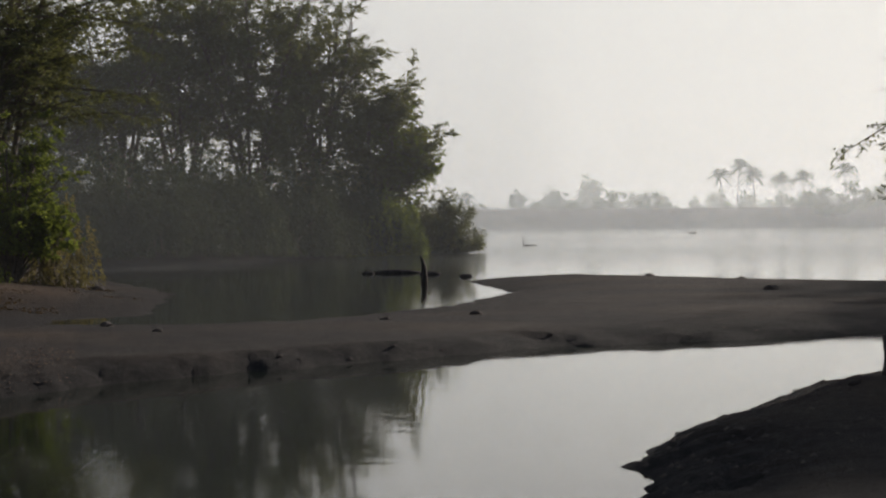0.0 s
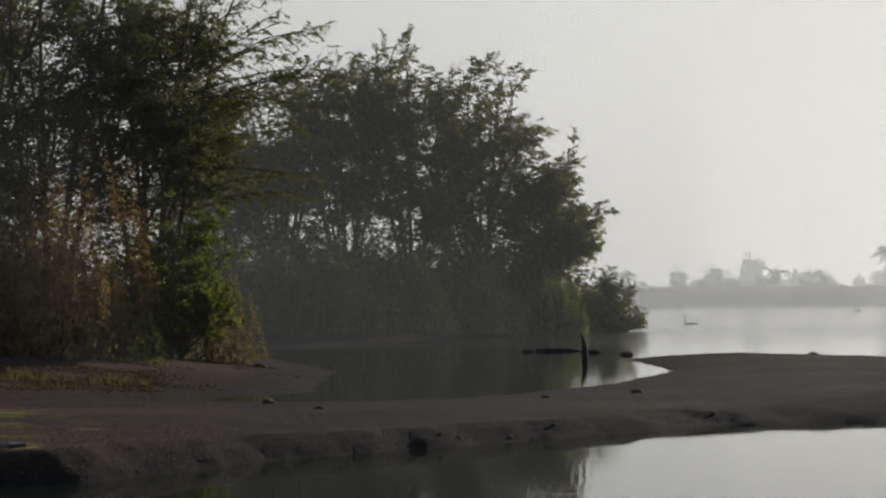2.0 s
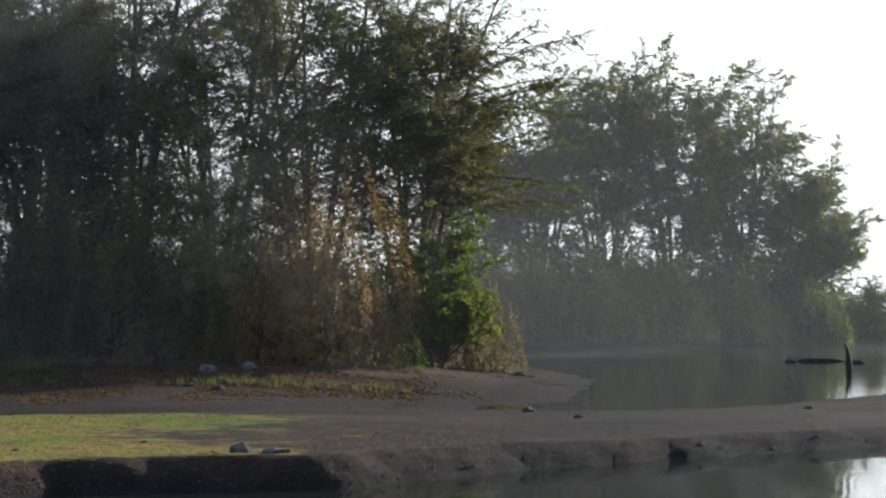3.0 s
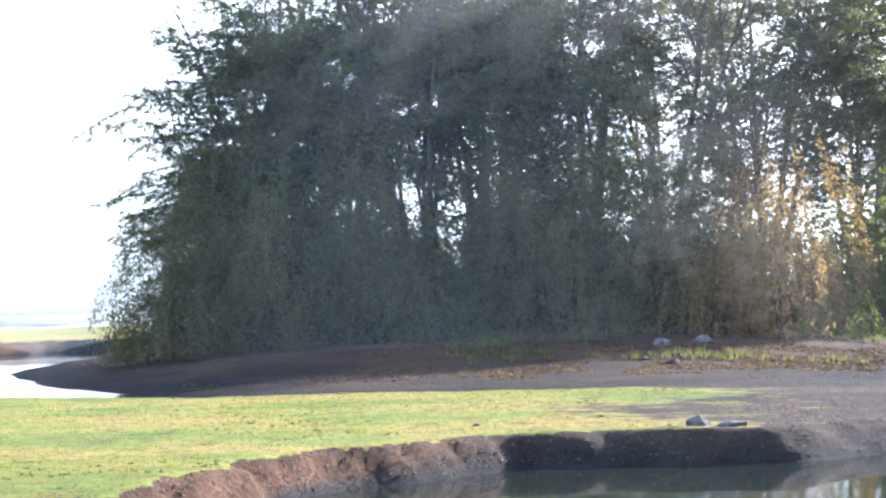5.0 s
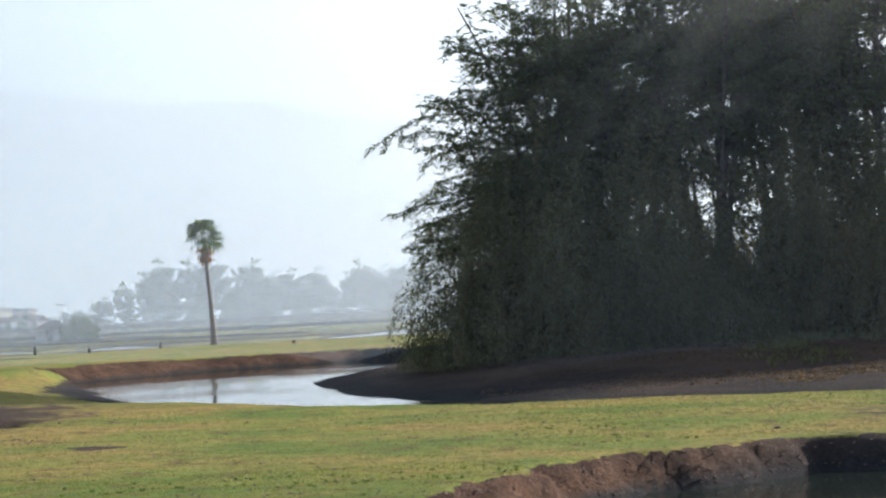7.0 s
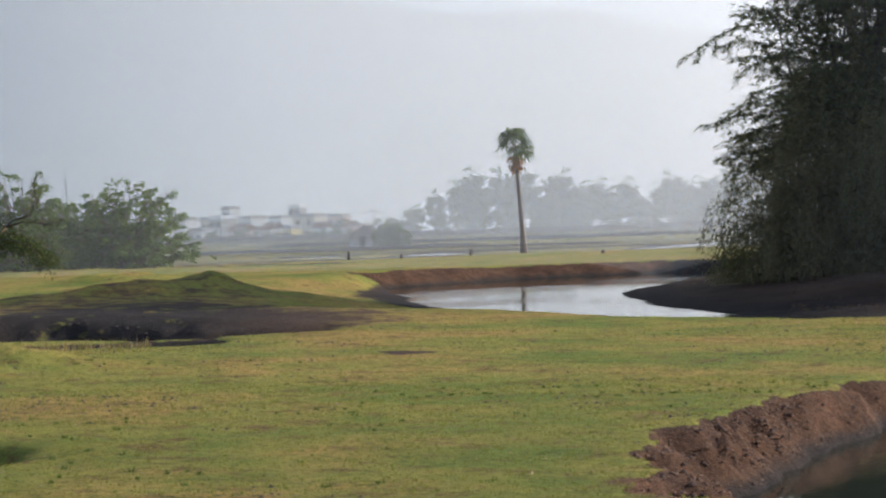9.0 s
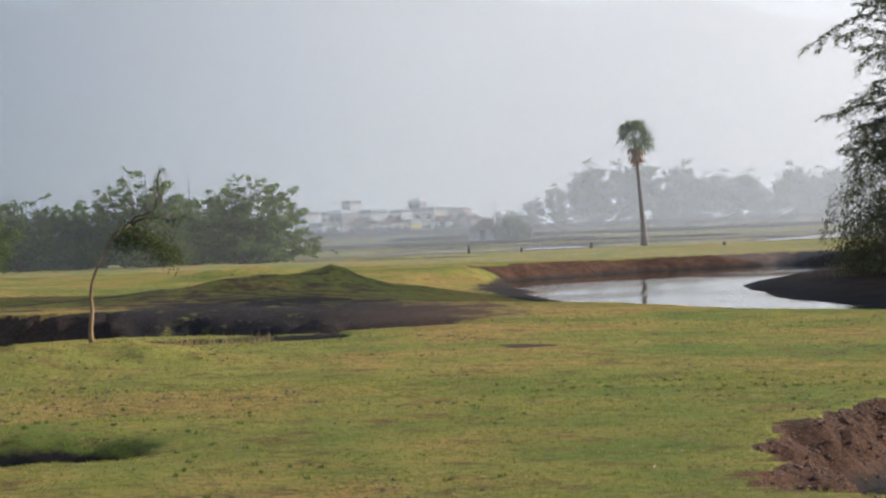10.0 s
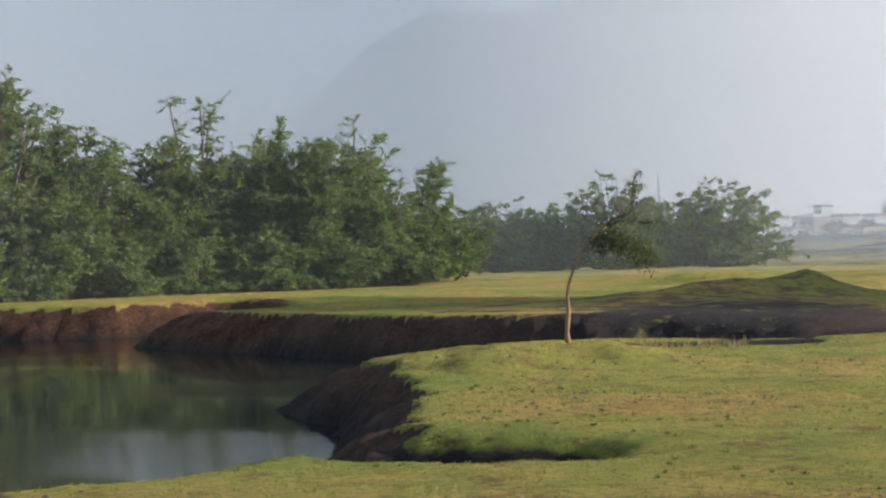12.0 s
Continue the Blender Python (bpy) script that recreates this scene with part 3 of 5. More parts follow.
def make_shrub(name, place, label, group, seed, size, count, leaf, mat, hang=0.5, category="shrub", turn=0.0, rough=0.34, spread=0.28):
    """A rounded thicket hung with creepers: leaves in strands over an uneven dome, with bare stems inside."""
    rng = np.random.default_rng(seed)
    sx, sy, sz = size
    x, y = place
    ob = thing(name, pose(x, y, land_height(x, y) - 0.05, 0, 0, turn), label, category, group)
    for _ in range(7):
        seg = []
        a, e = rng.uniform(0, 2 * math.pi), rng.uniform(0.5, 1.45)
        tip = np.array([math.cos(a) * math.cos(e) * sx, math.sin(a) * math.cos(e) * sy, math.sin(e) * sz]) * rng.uniform(0.6, 0.95)
        p = np.array([rng.normal(0, sx * 0.15), rng.normal(0, sy * 0.15), 0.0])
        m = (p + tip) / 2 + rng.normal(0, 0.15, 3)
        seg += [(p, m, 0.05, 0.03), (m, tip, 0.03, 0.008)]
        v, f = tubes(seg, 4)
        part_mesh("stem", mesh_of("stem", v, f, BARK, True), ob)
    strands = count // 26
    a = rng.uniform(0, 2 * math.pi, strands)
    e = np.arcsin(rng.uniform(0.02, 1.0, strands))
    bulge = 1 + rough * fbm(np.cos(a) * 2.2 + 9, np.sin(a) * 2.2 + e * 2.0, 1.0, seed, 3) + rng.normal(0, 0.06, strands)
    depth = np.where(rng.uniform(0, 1, strands) < 0.35, rng.uniform(0.6, 1.0, strands), 1.0)
    top = np.column_stack([np.cos(a) * np.cos(e) * sx, np.sin(a) * np.cos(e) * sy, np.sin(e) * sz]) * (bulge * depth)[:, None]
    fall = (hang * rng.uniform(0.4, 1.6, strands))[:, None, None] * np.linspace(0, 1, 26)[None, :, None] ** 1.2
    out = np.column_stack([np.cos(a), np.sin(a), np.zeros(strands)])[:, None, :] * 0.22 * fall
    c = top[:, None, :] + out + np.array([0, 0, -1.0]) * fall + rng.normal(0, 1, (strands, 26, 3)) * np.array([0.05, 0.05, 0.10]) * sz / 3
    c = c.reshape(-1, 3)
    c = c[c[:, 2] > 0.03]
    d = np.tile(np.array([[0, 0, -0.7]]), (len(c), 1)) + c * np.array([0.3 / sx, 0.3 / sy, 0.1])
    v, f = leaf_quads(rng, c, d, *leaf, spread=spread)
    part_mesh("foliage", mesh_of("foliage", v, f, mat), ob)
    return ob



# grove on the near island
# turn, distance, height, stems, long boughs
GROVE = [(12.3, 78, 15.0, 6, [(7, -80, 7.0, 0.75, 10), (5.5, -80, 5.0, 0.55, 6), (10, -80, 6.0, 0.8, 8)]), (15.0, 77, 16.0, 7, [(8, -80, 6.5, 0.7, 6)]), (17.6, 80, 17.0, 7, []), (20.0, 77, 17.0, 7, []), (22.4, 81, 17.5, 8, []),
         (24.5, 77, 17.0, 7, []), (26.5, 80, 17.0, 8, []), (28.4, 77, 15.5, 7, [(7.6, 116, 3.4, 0.35, 7), (10.0, 116, 4.4, 0.25, 12)])]
for i, (turn, d, h, stems, sweeps) in enumerate(GROVE):
    feather_tree("thorn_tree", at(turn, d), "tall many-stemmed thorn tree with feathery dark foliage on the mud island", "island grove", 100 + i,
                 height=h, stems=stems, spread=0.26, bare=0.23, boughs=20, bough=0.19, rise=(0.3, 1.0), droop=0.5, twigs=13, twig=0.85, leaves=14, leaf=(0.19, 0.066), clump=0.72, sweeps=sweeps)
feather_tree("thorn_tree", at(29.6, 75.5), "leaning thorn tree whose boughs sweep out over the pond", "island grove", 121, height=9.5, stems=6, spread=0.26, bare=0.16, boughs=15, bough=0.24,
             twigs=14, twig=0.75, leaves=18, leaf=(0.15, 0.048), clump=0.45, sweeps=[(3.6, 119, 4.4, 0.25, 12), (6.2, 118, 3.4, 0.25, 6), (7.6, 118, 3.2, 0.3, 5)])
# hazy grove across the bay
FAR_GROVE = [(1.7, 155, 14.0, 6, [(8, -90, 4.0, 0.9, 5)]), (3.4, 152, 19.0, 8, [(12, -88, 5.5, 0.8, 8)]), (5.2, 148, 19.5, 8, []), (7.0, 150, 20.0, 8, []), (8.8, 146, 18.5, 8, []), (10.8, 143, 16, 7, [])]
for i, (turn, d, h, stems, sweeps) in enumerate(FAR_GROVE):
    feather_tree("thorn_tree", at(turn, d), "broad misty thorn tree standing by the bay", "bay grove", 200 + i,
                 height=h, stems=stems, spread=0.34, bare=0.20, boughs=17, bough=0.20, rise=(0.4, 1.3), droop=0.35, twigs=10, twig=1.0, leaves=12, leaf=(0.34, 0.13), clump=0.62, sweeps=sweeps)
feather_tree("brushy_shrub", at(0.05, 158), "spiky grey-green shrub leaning over the bay", "bay undergrowth", 240, height=4.8, stems=22, bare=0.02, boughs=8, bough=0.3, rise=(0.1, 1.0), droop=0.2, twigs=8, twig=0.7,
             leaves=10, leaf=(0.26, 0.09), dome=3.4, clump=0.2, forks=1, category="shrub")
feather_tree("thorn_tree", at(1.2, 156), "young thorn tree with sunlit yellow-green leaves by the bay", "bay grove", 241, height=10.5, stems=5, spread=0.2, bare=0.35, boughs=11, bough=0.24, twigs=10, twig=0.9,
             leaves=11, leaf=(0.30, 0.14), mat=LEAF_GREEN, clump=0.5, rise=(0.4, 1.2), droop=0.2)
FAR_UNDER = [(-0.1, 158, 1.6, 1.6), (1.6, 152, 2.6, 4.0), (2.6, 153, 4.5, 5.0), (4.4, 141, 4.5, 5.5), (6.2, 131, 4.5, 5.5), (8.2, 124, 4.5, 5.0), (10.2, 119, 4.0, 5.0), (12.2, 120, 4.5, 5.0), (3.4, 149, 4.0, 5.6), (7.2, 134, 4.0, 5.4)]
for i, (turn, d, r, h) in enumerate(FAR_UNDER):
    make_shrub("waterside_bush", at(turn, d), "dark overhanging bush at the bay's edge in the mist", "bay undergrowth", 250 + i,
               (r, r * 0.9, h), 13000, (0.30, 0.10), LEAF_GREEN if i == 1 else LEAF_BAY, hang=1.2)
for i, (turn, d, r, h) in enumerate([(2.2, 160, 4.5, 4.2), (4.4, 158, 5.0, 5.4), (6.6, 156, 5.0, 5.2), (8.8, 153, 5.0, 5.4), (11.0, 150, 5.0, 5.0)]):
    make_shrub("waterside_bush", at(turn, d), "tall dark bush inside the misty grove", "bay undergrowth", 280 + i, (r, r * 0.7, h), 9000, (0.5, 0.18), LEAF_BAY, hang=1.2)
# thicket at the end of the field and rounded trees beyond it
THICKET = [(57.2, 104, 6.8), (58.9, 100, 8.9), (60.4, 97, 8.2), (61.6, 99, 8.4), (63.0, 97, 10.0), (64.8, 95, 8.8), (66.5, 92, 8.8), (68.6, 90, 12.2)]
for i, (turn, d, h) in enumerate(THICKET):
    feather_tree("thicket_tree", at(turn, d), "bushy green thicket tree leafy down to the ground", "thicket", 300 + i, height=h, stems=32, bare=0.02, boughs=7, bough=0.20, rise=(0.2, 1.5), droop=0.1,
                 twigs=8, twig=0.7, leaves=11, leaf=(0.25, 0.095), mat=LEAF_FAR, dome=3.5, clump=0.12, forks=1)
THICKET_SKIRT = [(57.4, 99, 2.0, 2.6), (59.4, 96, 2.4, 3.0), (61.4, 94, 2.2, 2.6), (63.4, 92.5, 2.4, 3.0), (65.4, 90, 2.2, 2.6), (67.4, 88, 2.4, 3.0), (69.4, 86, 2.4, 2.8)]
for i, (turn, d, r, h) in enumerate(THICKET_SKIRT):
    feather_tree("thicket_bush", at(turn, d), "low leafy bush at the foot of the thicket", "thicket bushes", 350 + i, height=h, stems=18, bare=0.0, boughs=5, bough=0.3, rise=(0.0, 1.0), droop=0.3,
                 twigs=7, twig=0.5, leaves=9, leaf=(0.22, 0.09), mat=LEAF_FAR, dome=r, clump=0.2, forks=1, category="bush")
ROUND = [(48.9, 132, 5.2, 5.9), (51.7, 146, 4.6, 7.2), (50.4, 153, 3.6, 5.4), (53.4, 150, 3.6, 5.4), (55.0, 146, 3.8, 5.8), (57.0, 140, 3.4, 4.8)]
for i, (turn, d, r, h) in enumerate(ROUND):
    feather_tree("round_tree", at(turn, d), "low rounded grey-green tree at the field's edge", "field trees", 400 + i, height=h, stems=80, bare=0.02, boughs=4, bough=0.14, rise=(-0.3, 0.4), droop=0.3, tight=(0.86, 0.96),
                 twigs=5, twig=0.42, leaves=9, leaf=(0.26, 0.13), mat=LEAF_FAR, dome=r, clump=0.08, forks=1)
# creepers and undergrowth round the island grove
UNDER = [(31.0, 73.5, 2.3, 4.6, LEAF_VINE), (29.2, 73, 2.8, 6.0, LEAF_OLIVE), (27.4, 72, 2.6, 5.0, LEAF_VINE), (25.6, 73.5, 2.4, 6.6, LEAF_OLIVE), (23.6, 74, 2.6, 4.6, LEAF_VINE), (21.8, 74.5, 2.0, 7.0, LEAF_OLIVE),
         (20.2, 74, 2.8, 5.6, LEAF_OLIVE), (18.4, 73.5, 2.2, 6.4, LEAF_VINE), (16.9, 73, 2.0, 5.2, LEAF_OLIVE), (14.7, 71.5, 2.4, 5.2, LEAF_DRY), (10.6, 75, 1.2, 2.2, LEAF_OLIVE), (13.2, 71, 1.4, 1.8, LEAF_GREEN),
         (16.2, 70.5, 1.5, 2.2, LEAF_DRY), (19.4, 70.5, 1.2, 1.3, LEAF_OLIVE), (24.2, 70.5, 1.5, 1.7, LEAF_VINE)]
feather_tree("leafy_bush", at(11.7, 74), "bright yellow-green sunlit bush hanging beside the grove", "island undergrowth", 590, height=7.2, stems=30, bare=0.16, boughs=7, bough=0.34, rise=(-0.2, 0.7), droop=0.5, twigs=8, twig=0.5,
             leaves=9, leaf=(0.17, 0.12), mat=LEAF_GREEN, dome=2.1, clump=0.35, forks=1, category="shrub")
for i, (turn, d, r, h, mat) in enumerate(UNDER):
    look_of = {LEAF_DRY: "dry brown creeper heap at the grove's foot", LEAF_GREEN: "bright green sunlit bush beside the grove"}.get(mat, "tangled bush hung with creepers under the island trees")
    make_shrub("creeper_bush", at(turn, d), look_of, "island undergrowth", 500 + i, (r, r * 0.9, h), int((6200 if turn > 28 else 3600) * r * h / 2.2), (0.17, 0.06) if turn < 28 else (0.14, 0.05), mat, hang=1.5, rough=0.5)


for i, (turn, r, h) in enumerate([(14.5, 3.4, 4.0), (17.2, 3.6, 4.2), (19.8, 3.6, 3.8), (22.4, 3.6, 4.4), (25.0, 3.6, 4.0), (27.4, 3.4, 4.6)]):
    make_shrub("creeper_bush", at(turn, 83), "tall tangled bush inside the grove", "island undergrowth", 540 + i, (r, r * 0.8, h), 10000, (0.32, 0.12), LEAF_VINE, hang=1.4)


for i, (turn, d, r, h, mat) in enumerate([(20.8, 76.5, 1.9, 8.4, LEAF_OLIVE), (22.2, 78, 1.4, 6.6, LEAF_OLIVE), (27.2, 76, 2.2, 6.6, LEAF_OLIVE), (29.0, 75.5, 1.8, 6.8, LEAF_OLIVE), (16.4, 77, 1.3, 6.6, LEAF_OLIVE)]):
    make_shrub("creeper_bush", at(turn, d), "creeper curtain climbing high between the island stems", "island undergrowth", 560 + i, (r, r * 0.8, h), int(2600 * r * h / 2.2), (0.18, 0.065), mat, hang=1.8, rough=0.6)


# thorn tree on the near bank with a broken stump under it
feather_tree("thorn_tree", at(-15.7, 30), "small thorn tree leaning over the near bank", "near bank", 601, height=6.5, stems=5, spread=0.30, bare=0.08, boughs=9, bough=0.20, twigs=9, twig=0.34,
             leaves=9, leaf=(0.075, 0.034), clump=0.5, sweeps=[(0.95, 74, 2.2, 0.1, 2), (1.7, 74, 2.1, 0.25, 4), (2.6, 75, 1.5, 0.3, 4), (3.6, 75, 1.4, 0.3, 4)])
# this tree and the bushes below are added out of view as shade
feather_tree("thorn_tree", at(-19, 36), "bushy thorn tree added out of view to shade the near bank", "near bank", 602, height=8.0, stems=7, spread=0.35, bare=0.05, boughs=12, bough=0.24, twigs=10, twig=0.6, leaves=12, leaf=(0.14, 0.06), clump=0.3)
for i, (turn, d, r, h) in enumerate([(-15.4, 33.5, 1.1, 2.6), (-16.6, 30, 1.3, 3.2), (-17.5, 26.5, 1.3, 3.4), (-20.5, 31, 1.7, 3.8)]):
    make_shrub("creeper_bush", at(turn, d), "dense bush added out of view to shade the near bank", "near bank bushes", 640 + i, (r, r, h), 9000, (0.16, 0.08), LEAF_VINE, hang=0.6)
# unseen trees added further round on the bar to shade it
SHADE = [(-21.5, 72, 12), (-20.5, 84, 13), (-20.0, 98, 14), (-19.6, 110, 15), (-23.5, 90, 15), (-24.5, 76, 13), (-23, 104, 15)]
for i, (turn, d, h) in enumerate(SHADE):
    feather_tree("thorn_tree", at(turn, d), "dense thorn tree added out of view to shade the mud bar", "bar grove", 650 + i, height=h, stems=7, spread=0.3, bare=0.08, boughs=7, bough=0.24, twigs=5, twig=1.2, leaves=7, leaf=(0.6, 0.3), clump=0.35, far=True)


def rod(name, points, radii, mat, parent, label="", sides=7):
    """One bent round rod, closed at both ends."""
    pts = [Vector(p) for p in points]
    bm = bmesh.new()
    rings = []
    for i, (p, r) in enumerate(zip(pts, radii)):
        d = (pts[min(i + 1, len(pts) - 1)] - pts[max(i - 1, 0)]).normalized()
        u = d.cross(Vector((0.31, 0.95, 0.05))).normalized()
        v = d.cross(u)
        rings.append([bm.verts.new(p + (u * math.cos(k * 2 * math.pi / sides) + v * math.sin(k * 2 * math.pi / sides)) * r) for k in range(sides)])
    for a, b in zip(rings, rings[1:]):
        for k in range(sides):
            bm.faces.new((a[k], a[(k + 1) % sides], b[(k + 1) % sides], b[k]))
    bm.faces.new(rings[0][::-1])
    bm.faces.new(rings[-1])
    for f in bm.faces:
        f.smooth = len(f.verts) == 4
    return part(name, bm, mat, parent, label)


def right_of(turn, r, z):
    """A point r metres to the right, as seen from the standing place, and z up."""
    a = radians(turn)
    return (math.cos(a) * r, math.sin(a) * r, z)


WOOD = bark_material("weathered_wood", (0.03, 0.024, 0.02), (0.10, 0.08, 0.065))
x, y = at(-11.95, 29.6)
stump = thing("broken_stump", pose(x, y, land_height(x, y) - 0.05), "broken stump with a slanting dead branch on the bank", "stump")
rod("stump", [(0, 0, 0), (0.02, 0, 0.3), (-0.03, 0, 0.62)], [0.07, 0.055, 0.03], WOOD, stump)
rod("branch", [right_of(-12, -0.02, 0.58), right_of(-12, 0.18, 0.34), right_of(-12, 0.42, 0.2), right_of(-12, 0.7, 0.02)], [0.03, 0.025, 0.02, 0.012], WOOD, stump)
rod("branch", [right_of(-12, 0.1, 0.42), right_of(-12, 0.22, 0.2), right_of(-12, 0.36, 0.04)], [0.02, 0.015, 0.01], WOOD, stump)


# ---------------------------------------------------------------- bent sapling by the ravine
def make_sapling():
    turn = 53.25
    x, y = at(turn, 39.5)
    rng = np.random.default_rng(77)
    ob = thing("bent_sapling", pose(x, y, land_height(x, y) - 0.03), "slender bent sapling with a drooping leafy head by the ravine", "sapling")
    pale = bark_material("yellow_bark", (0.11, 0.075, 0.04), (0.25, 0.175, 0.09))
    r = lambda a, z, f=0.0: tuple(np.array(right_of(turn, a, z)) + f * np.array([-math.sin(radians(turn)), math.cos(radians(turn)), 0]))
    rod("trunk", [r(0, 0), r(-0.03, 0.35), r(0.02, 0.75), r(0.0, 1.0), r(0.03, 1.25), r(0.14, 1.55), r(0.30, 1.84), r(0.47, 2.06), r(0.62, 2.2), r(0.78, 2.33)],
        [0.060, 0.048, 0.040, 0.034, 0.028, 0.027, 0.026, 0.025, 0.023, 0.022], pale, ob)
    dark = bark_material("dark_twigs", (0.03, 0.026, 0.02), (0.09, 0.075, 0.055))
    rods = [[r(0.78, 2.33), r(1.05, 2.42, 0.1), r(1.3, 2.42, 0.2), r(1.55, 2.36, 0.2), r(1.75, 2.42, 0.2)], [r(0.62, 2.2), r(0.9, 2.46), r(1.22, 2.54), r(1.34, 2.85), r(1.30, 3.1), r(1.36, 3.3), r(1.42, 3.34)],
            [r(0.55, 2.12), r(0.85, 2.1, -0.2), r(1.15, 2.0, -0.3), r(1.4, 1.75, -0.3)], [r(0.7, 2.25), r(1.05, 2.2, 0.3), r(1.4, 2.0, 0.4), r(1.6, 1.62, 0.4)],
            [r(0.6, 2.15), r(1.0, 2.02), r(1.35, 1.92), r(1.55, 1.75), r(1.62, 1.6)], [r(0.47, 2.06), r(0.62, 2.0, -0.1), r(0.75, 1.85, -0.1)], [r(0.9, 2.1), r(1.2, 1.98), r(1.42, 1.8), r(1.48, 1.6)],
            [r(0.8, 2.2), r(1.0, 1.95, 0.2), r(1.2, 1.7, 0.2)]]
    c = []
    for k, pts in enumerate(rods):
        rod("branch", pts, ([0.022, 0.020, 0.017, 0.014, 0.012, 0.010, 0.008] if k < 2 else [0.014, 0.012, 0.009, 0.006, 0.004])[:len(pts)], dark, ob)
        for a, b in zip(pts, pts[1:]):
            n = 30 if k < 2 else 110
            u = rng.uniform(0, 1, (n, 1))
            c.append(np.array(a) * (1 - u) + np.array(b) * u + rng.normal(0, 0.045 if k in (0, 1) else 0.10, (n, 3)))
    c = np.concatenate(c)
    v, f = leaf_quads(rng, c, np.tile([[0.1, 0.1, -0.6]], (len(c), 1)), 0.07, 0.028)
    part_mesh("foliage", mesh_of("foliage", v, f, leaf_material("sapling_leaves", (0.028, 0.042, 0.014), (0.08, 0.095, 0.032), 0.3)), ob)


make_sapling()


# ---------------------------------------------------------------- palms
def palm_fronds(rng, count, length, fan, droop):
    """Fronds as fans (fan=True) or feathers of narrow blades; returns one list of (verts, faces) per frond."""
    out = []
    for i in range(count):
        a = 2 * math.pi * i * 0.382 + rng.uniform(-0.2, 0.2)
        e = rng.uniform(-0.7, 1.25) if fan else rng.uniform(-0.55, 1.35)
        d = np.array([math.cos(a) * math.cos(e), math.sin(a) * math.cos(e), math.sin(e)])
        side = np.array([-math.sin(a), math.cos(a), 0])
        up = np.cross(d, side)
        verts, faces = [], []
        if fan:
            roll = rng.uniform(-1.0, 1.0)
            side, up = side * math.cos(roll) + up * math.sin(roll), up * math.cos(roll) - side * math.sin(roll)
            stalk, blade = length * 0.42, length * 0.62
            hub = d * stalk
            verts += [-side * 0.03, side * 0.03, hub + side * 0.02, hub - side * 0.02]
            faces.append((0, 1, 2, 3))
            for b in np.linspace(-2.0, 2.0, 13):
                w = d * math.cos(b) + side * math.sin(b) + up * 0.12 * rng.normal()
                tip = hub + w * blade * rng.uniform(0.8, 1.08) + np.array([0, 0, -0.28 * blade * rng.uniform(0.6, 1.3)])
                p = np.cross(w, up) * 0.062
                n = len(verts)
                mid = hub + w * blade * 0.6
                verts += [hub, mid - p, tip, mid + p]
                faces.append((n, n + 1, n + 2, n + 3))
        else:
            pts = [d * length * t + np.array([0, 0, -droop * length * t * t]) for t in np.linspace(0, 1, 9)]
            for k in range(8):
                n = len(verts)
                verts += [pts[k] - side * 0.03, pts[k] + side * 0.03, pts[k + 1] + side * 0.02, pts[k + 1] - side * 0.02]
                faces.append((n, n + 1, n + 2, n + 3))
                for q in (-1, 1):
                    for h in (0.0, 0.5):
                        p = pts[k] * (1 - h) + pts[k + 1] * h
                        tip = p + side * q * length * 0.22 * (1 - 0.5 * k / 8) + d * 0.25 * length * 0.4 + np.array([0, 0, -0.10 * length])
                        w = d * 0.14
                        n = len(verts)
                        verts += [p - w, p + w, tip + w * 0.2, tip - w * 0.2]
                        faces.append((n, n + 1, n + 2, n + 3))
        out.append((verts, faces))
    return out


DRY_FROND = leaf_material("dead_fronds", (0.20, 0.09, 0.05), (0.38, 0.20, 0.12), 0.4)


def make_toddy_palm(turn, d, height):
    x, y = at(turn, d)
    rng = np.random.default_rng(42)
    ob = thing("fan_palm", pose(x, y, land_height(x, y) - 0.1), "lone tall fan palm with dead brown fronds hanging under its crown", "palm")
    lean = lambda z: right_of(turn, -0.60 * (z / height) ** 1.3, z)
    zs = np.linspace(0, height * 0.84, 14)
    rod("trunk", [lean(z) for z in zs], [0.36, 0.30, 0.25, 0.22, 0.20, 0.19, 0.18, 0.17, 0.165, 0.16, 0.155, 0.15, 0.145, 0.14], BARK_PALM, ob, sides=10)
    top = np.array(lean(height * 0.845))
    for verts, faces in palm_fronds(rng, 27, 1.85, True, 0):
        part_mesh("frond", mesh_of("frond", np.array(verts) + top, faces, LEAF_PALM), ob)
    # dead fronds folded down round the trunk
    for k in range(26):
        a, z, out = k * 2.4, height * 0.84 - 0.5 - 1.1 * rng.uniform(0, 1) ** 1.2, rng.uniform(0.30, 0.75)
        d = np.array([math.cos(a), math.sin(a), 0])
        side = np.array([-math.sin(a), math.cos(a), 0])
        verts, faces, foot = [], [], np.array(lean(z))
        hub = foot + d * out * 0.6 + np.array([0, 0, -0.05])
        verts += [foot - side * 0.03, foot + side * 0.03, hub + side * 0.02, hub - side * 0.02]
        faces.append((0, 1, 2, 3))
        for b in np.linspace(-1.0, 1.0, 12):
            tip = hub + side * math.sin(b) * 0.45 + d * out * 0.5 * rng.uniform(0.2, 1.0) + np.array([0, 0, -0.75 * math.cos(b) * rng.uniform(0.6, 1.1)])
            mid, n = hub * 0.45 + tip * 0.55, len(verts)
            verts += [hub, mid - side * 0.05, tip, mid + side * 0.05]
            faces.append((n, n + 1, n + 2, n + 3))
        part_mesh("dead_frond", mesh_of("dead_frond", verts, faces, DRY_FROND), ob, "dead brown frond")


make_toddy_palm(38.15, 164, 10.3)


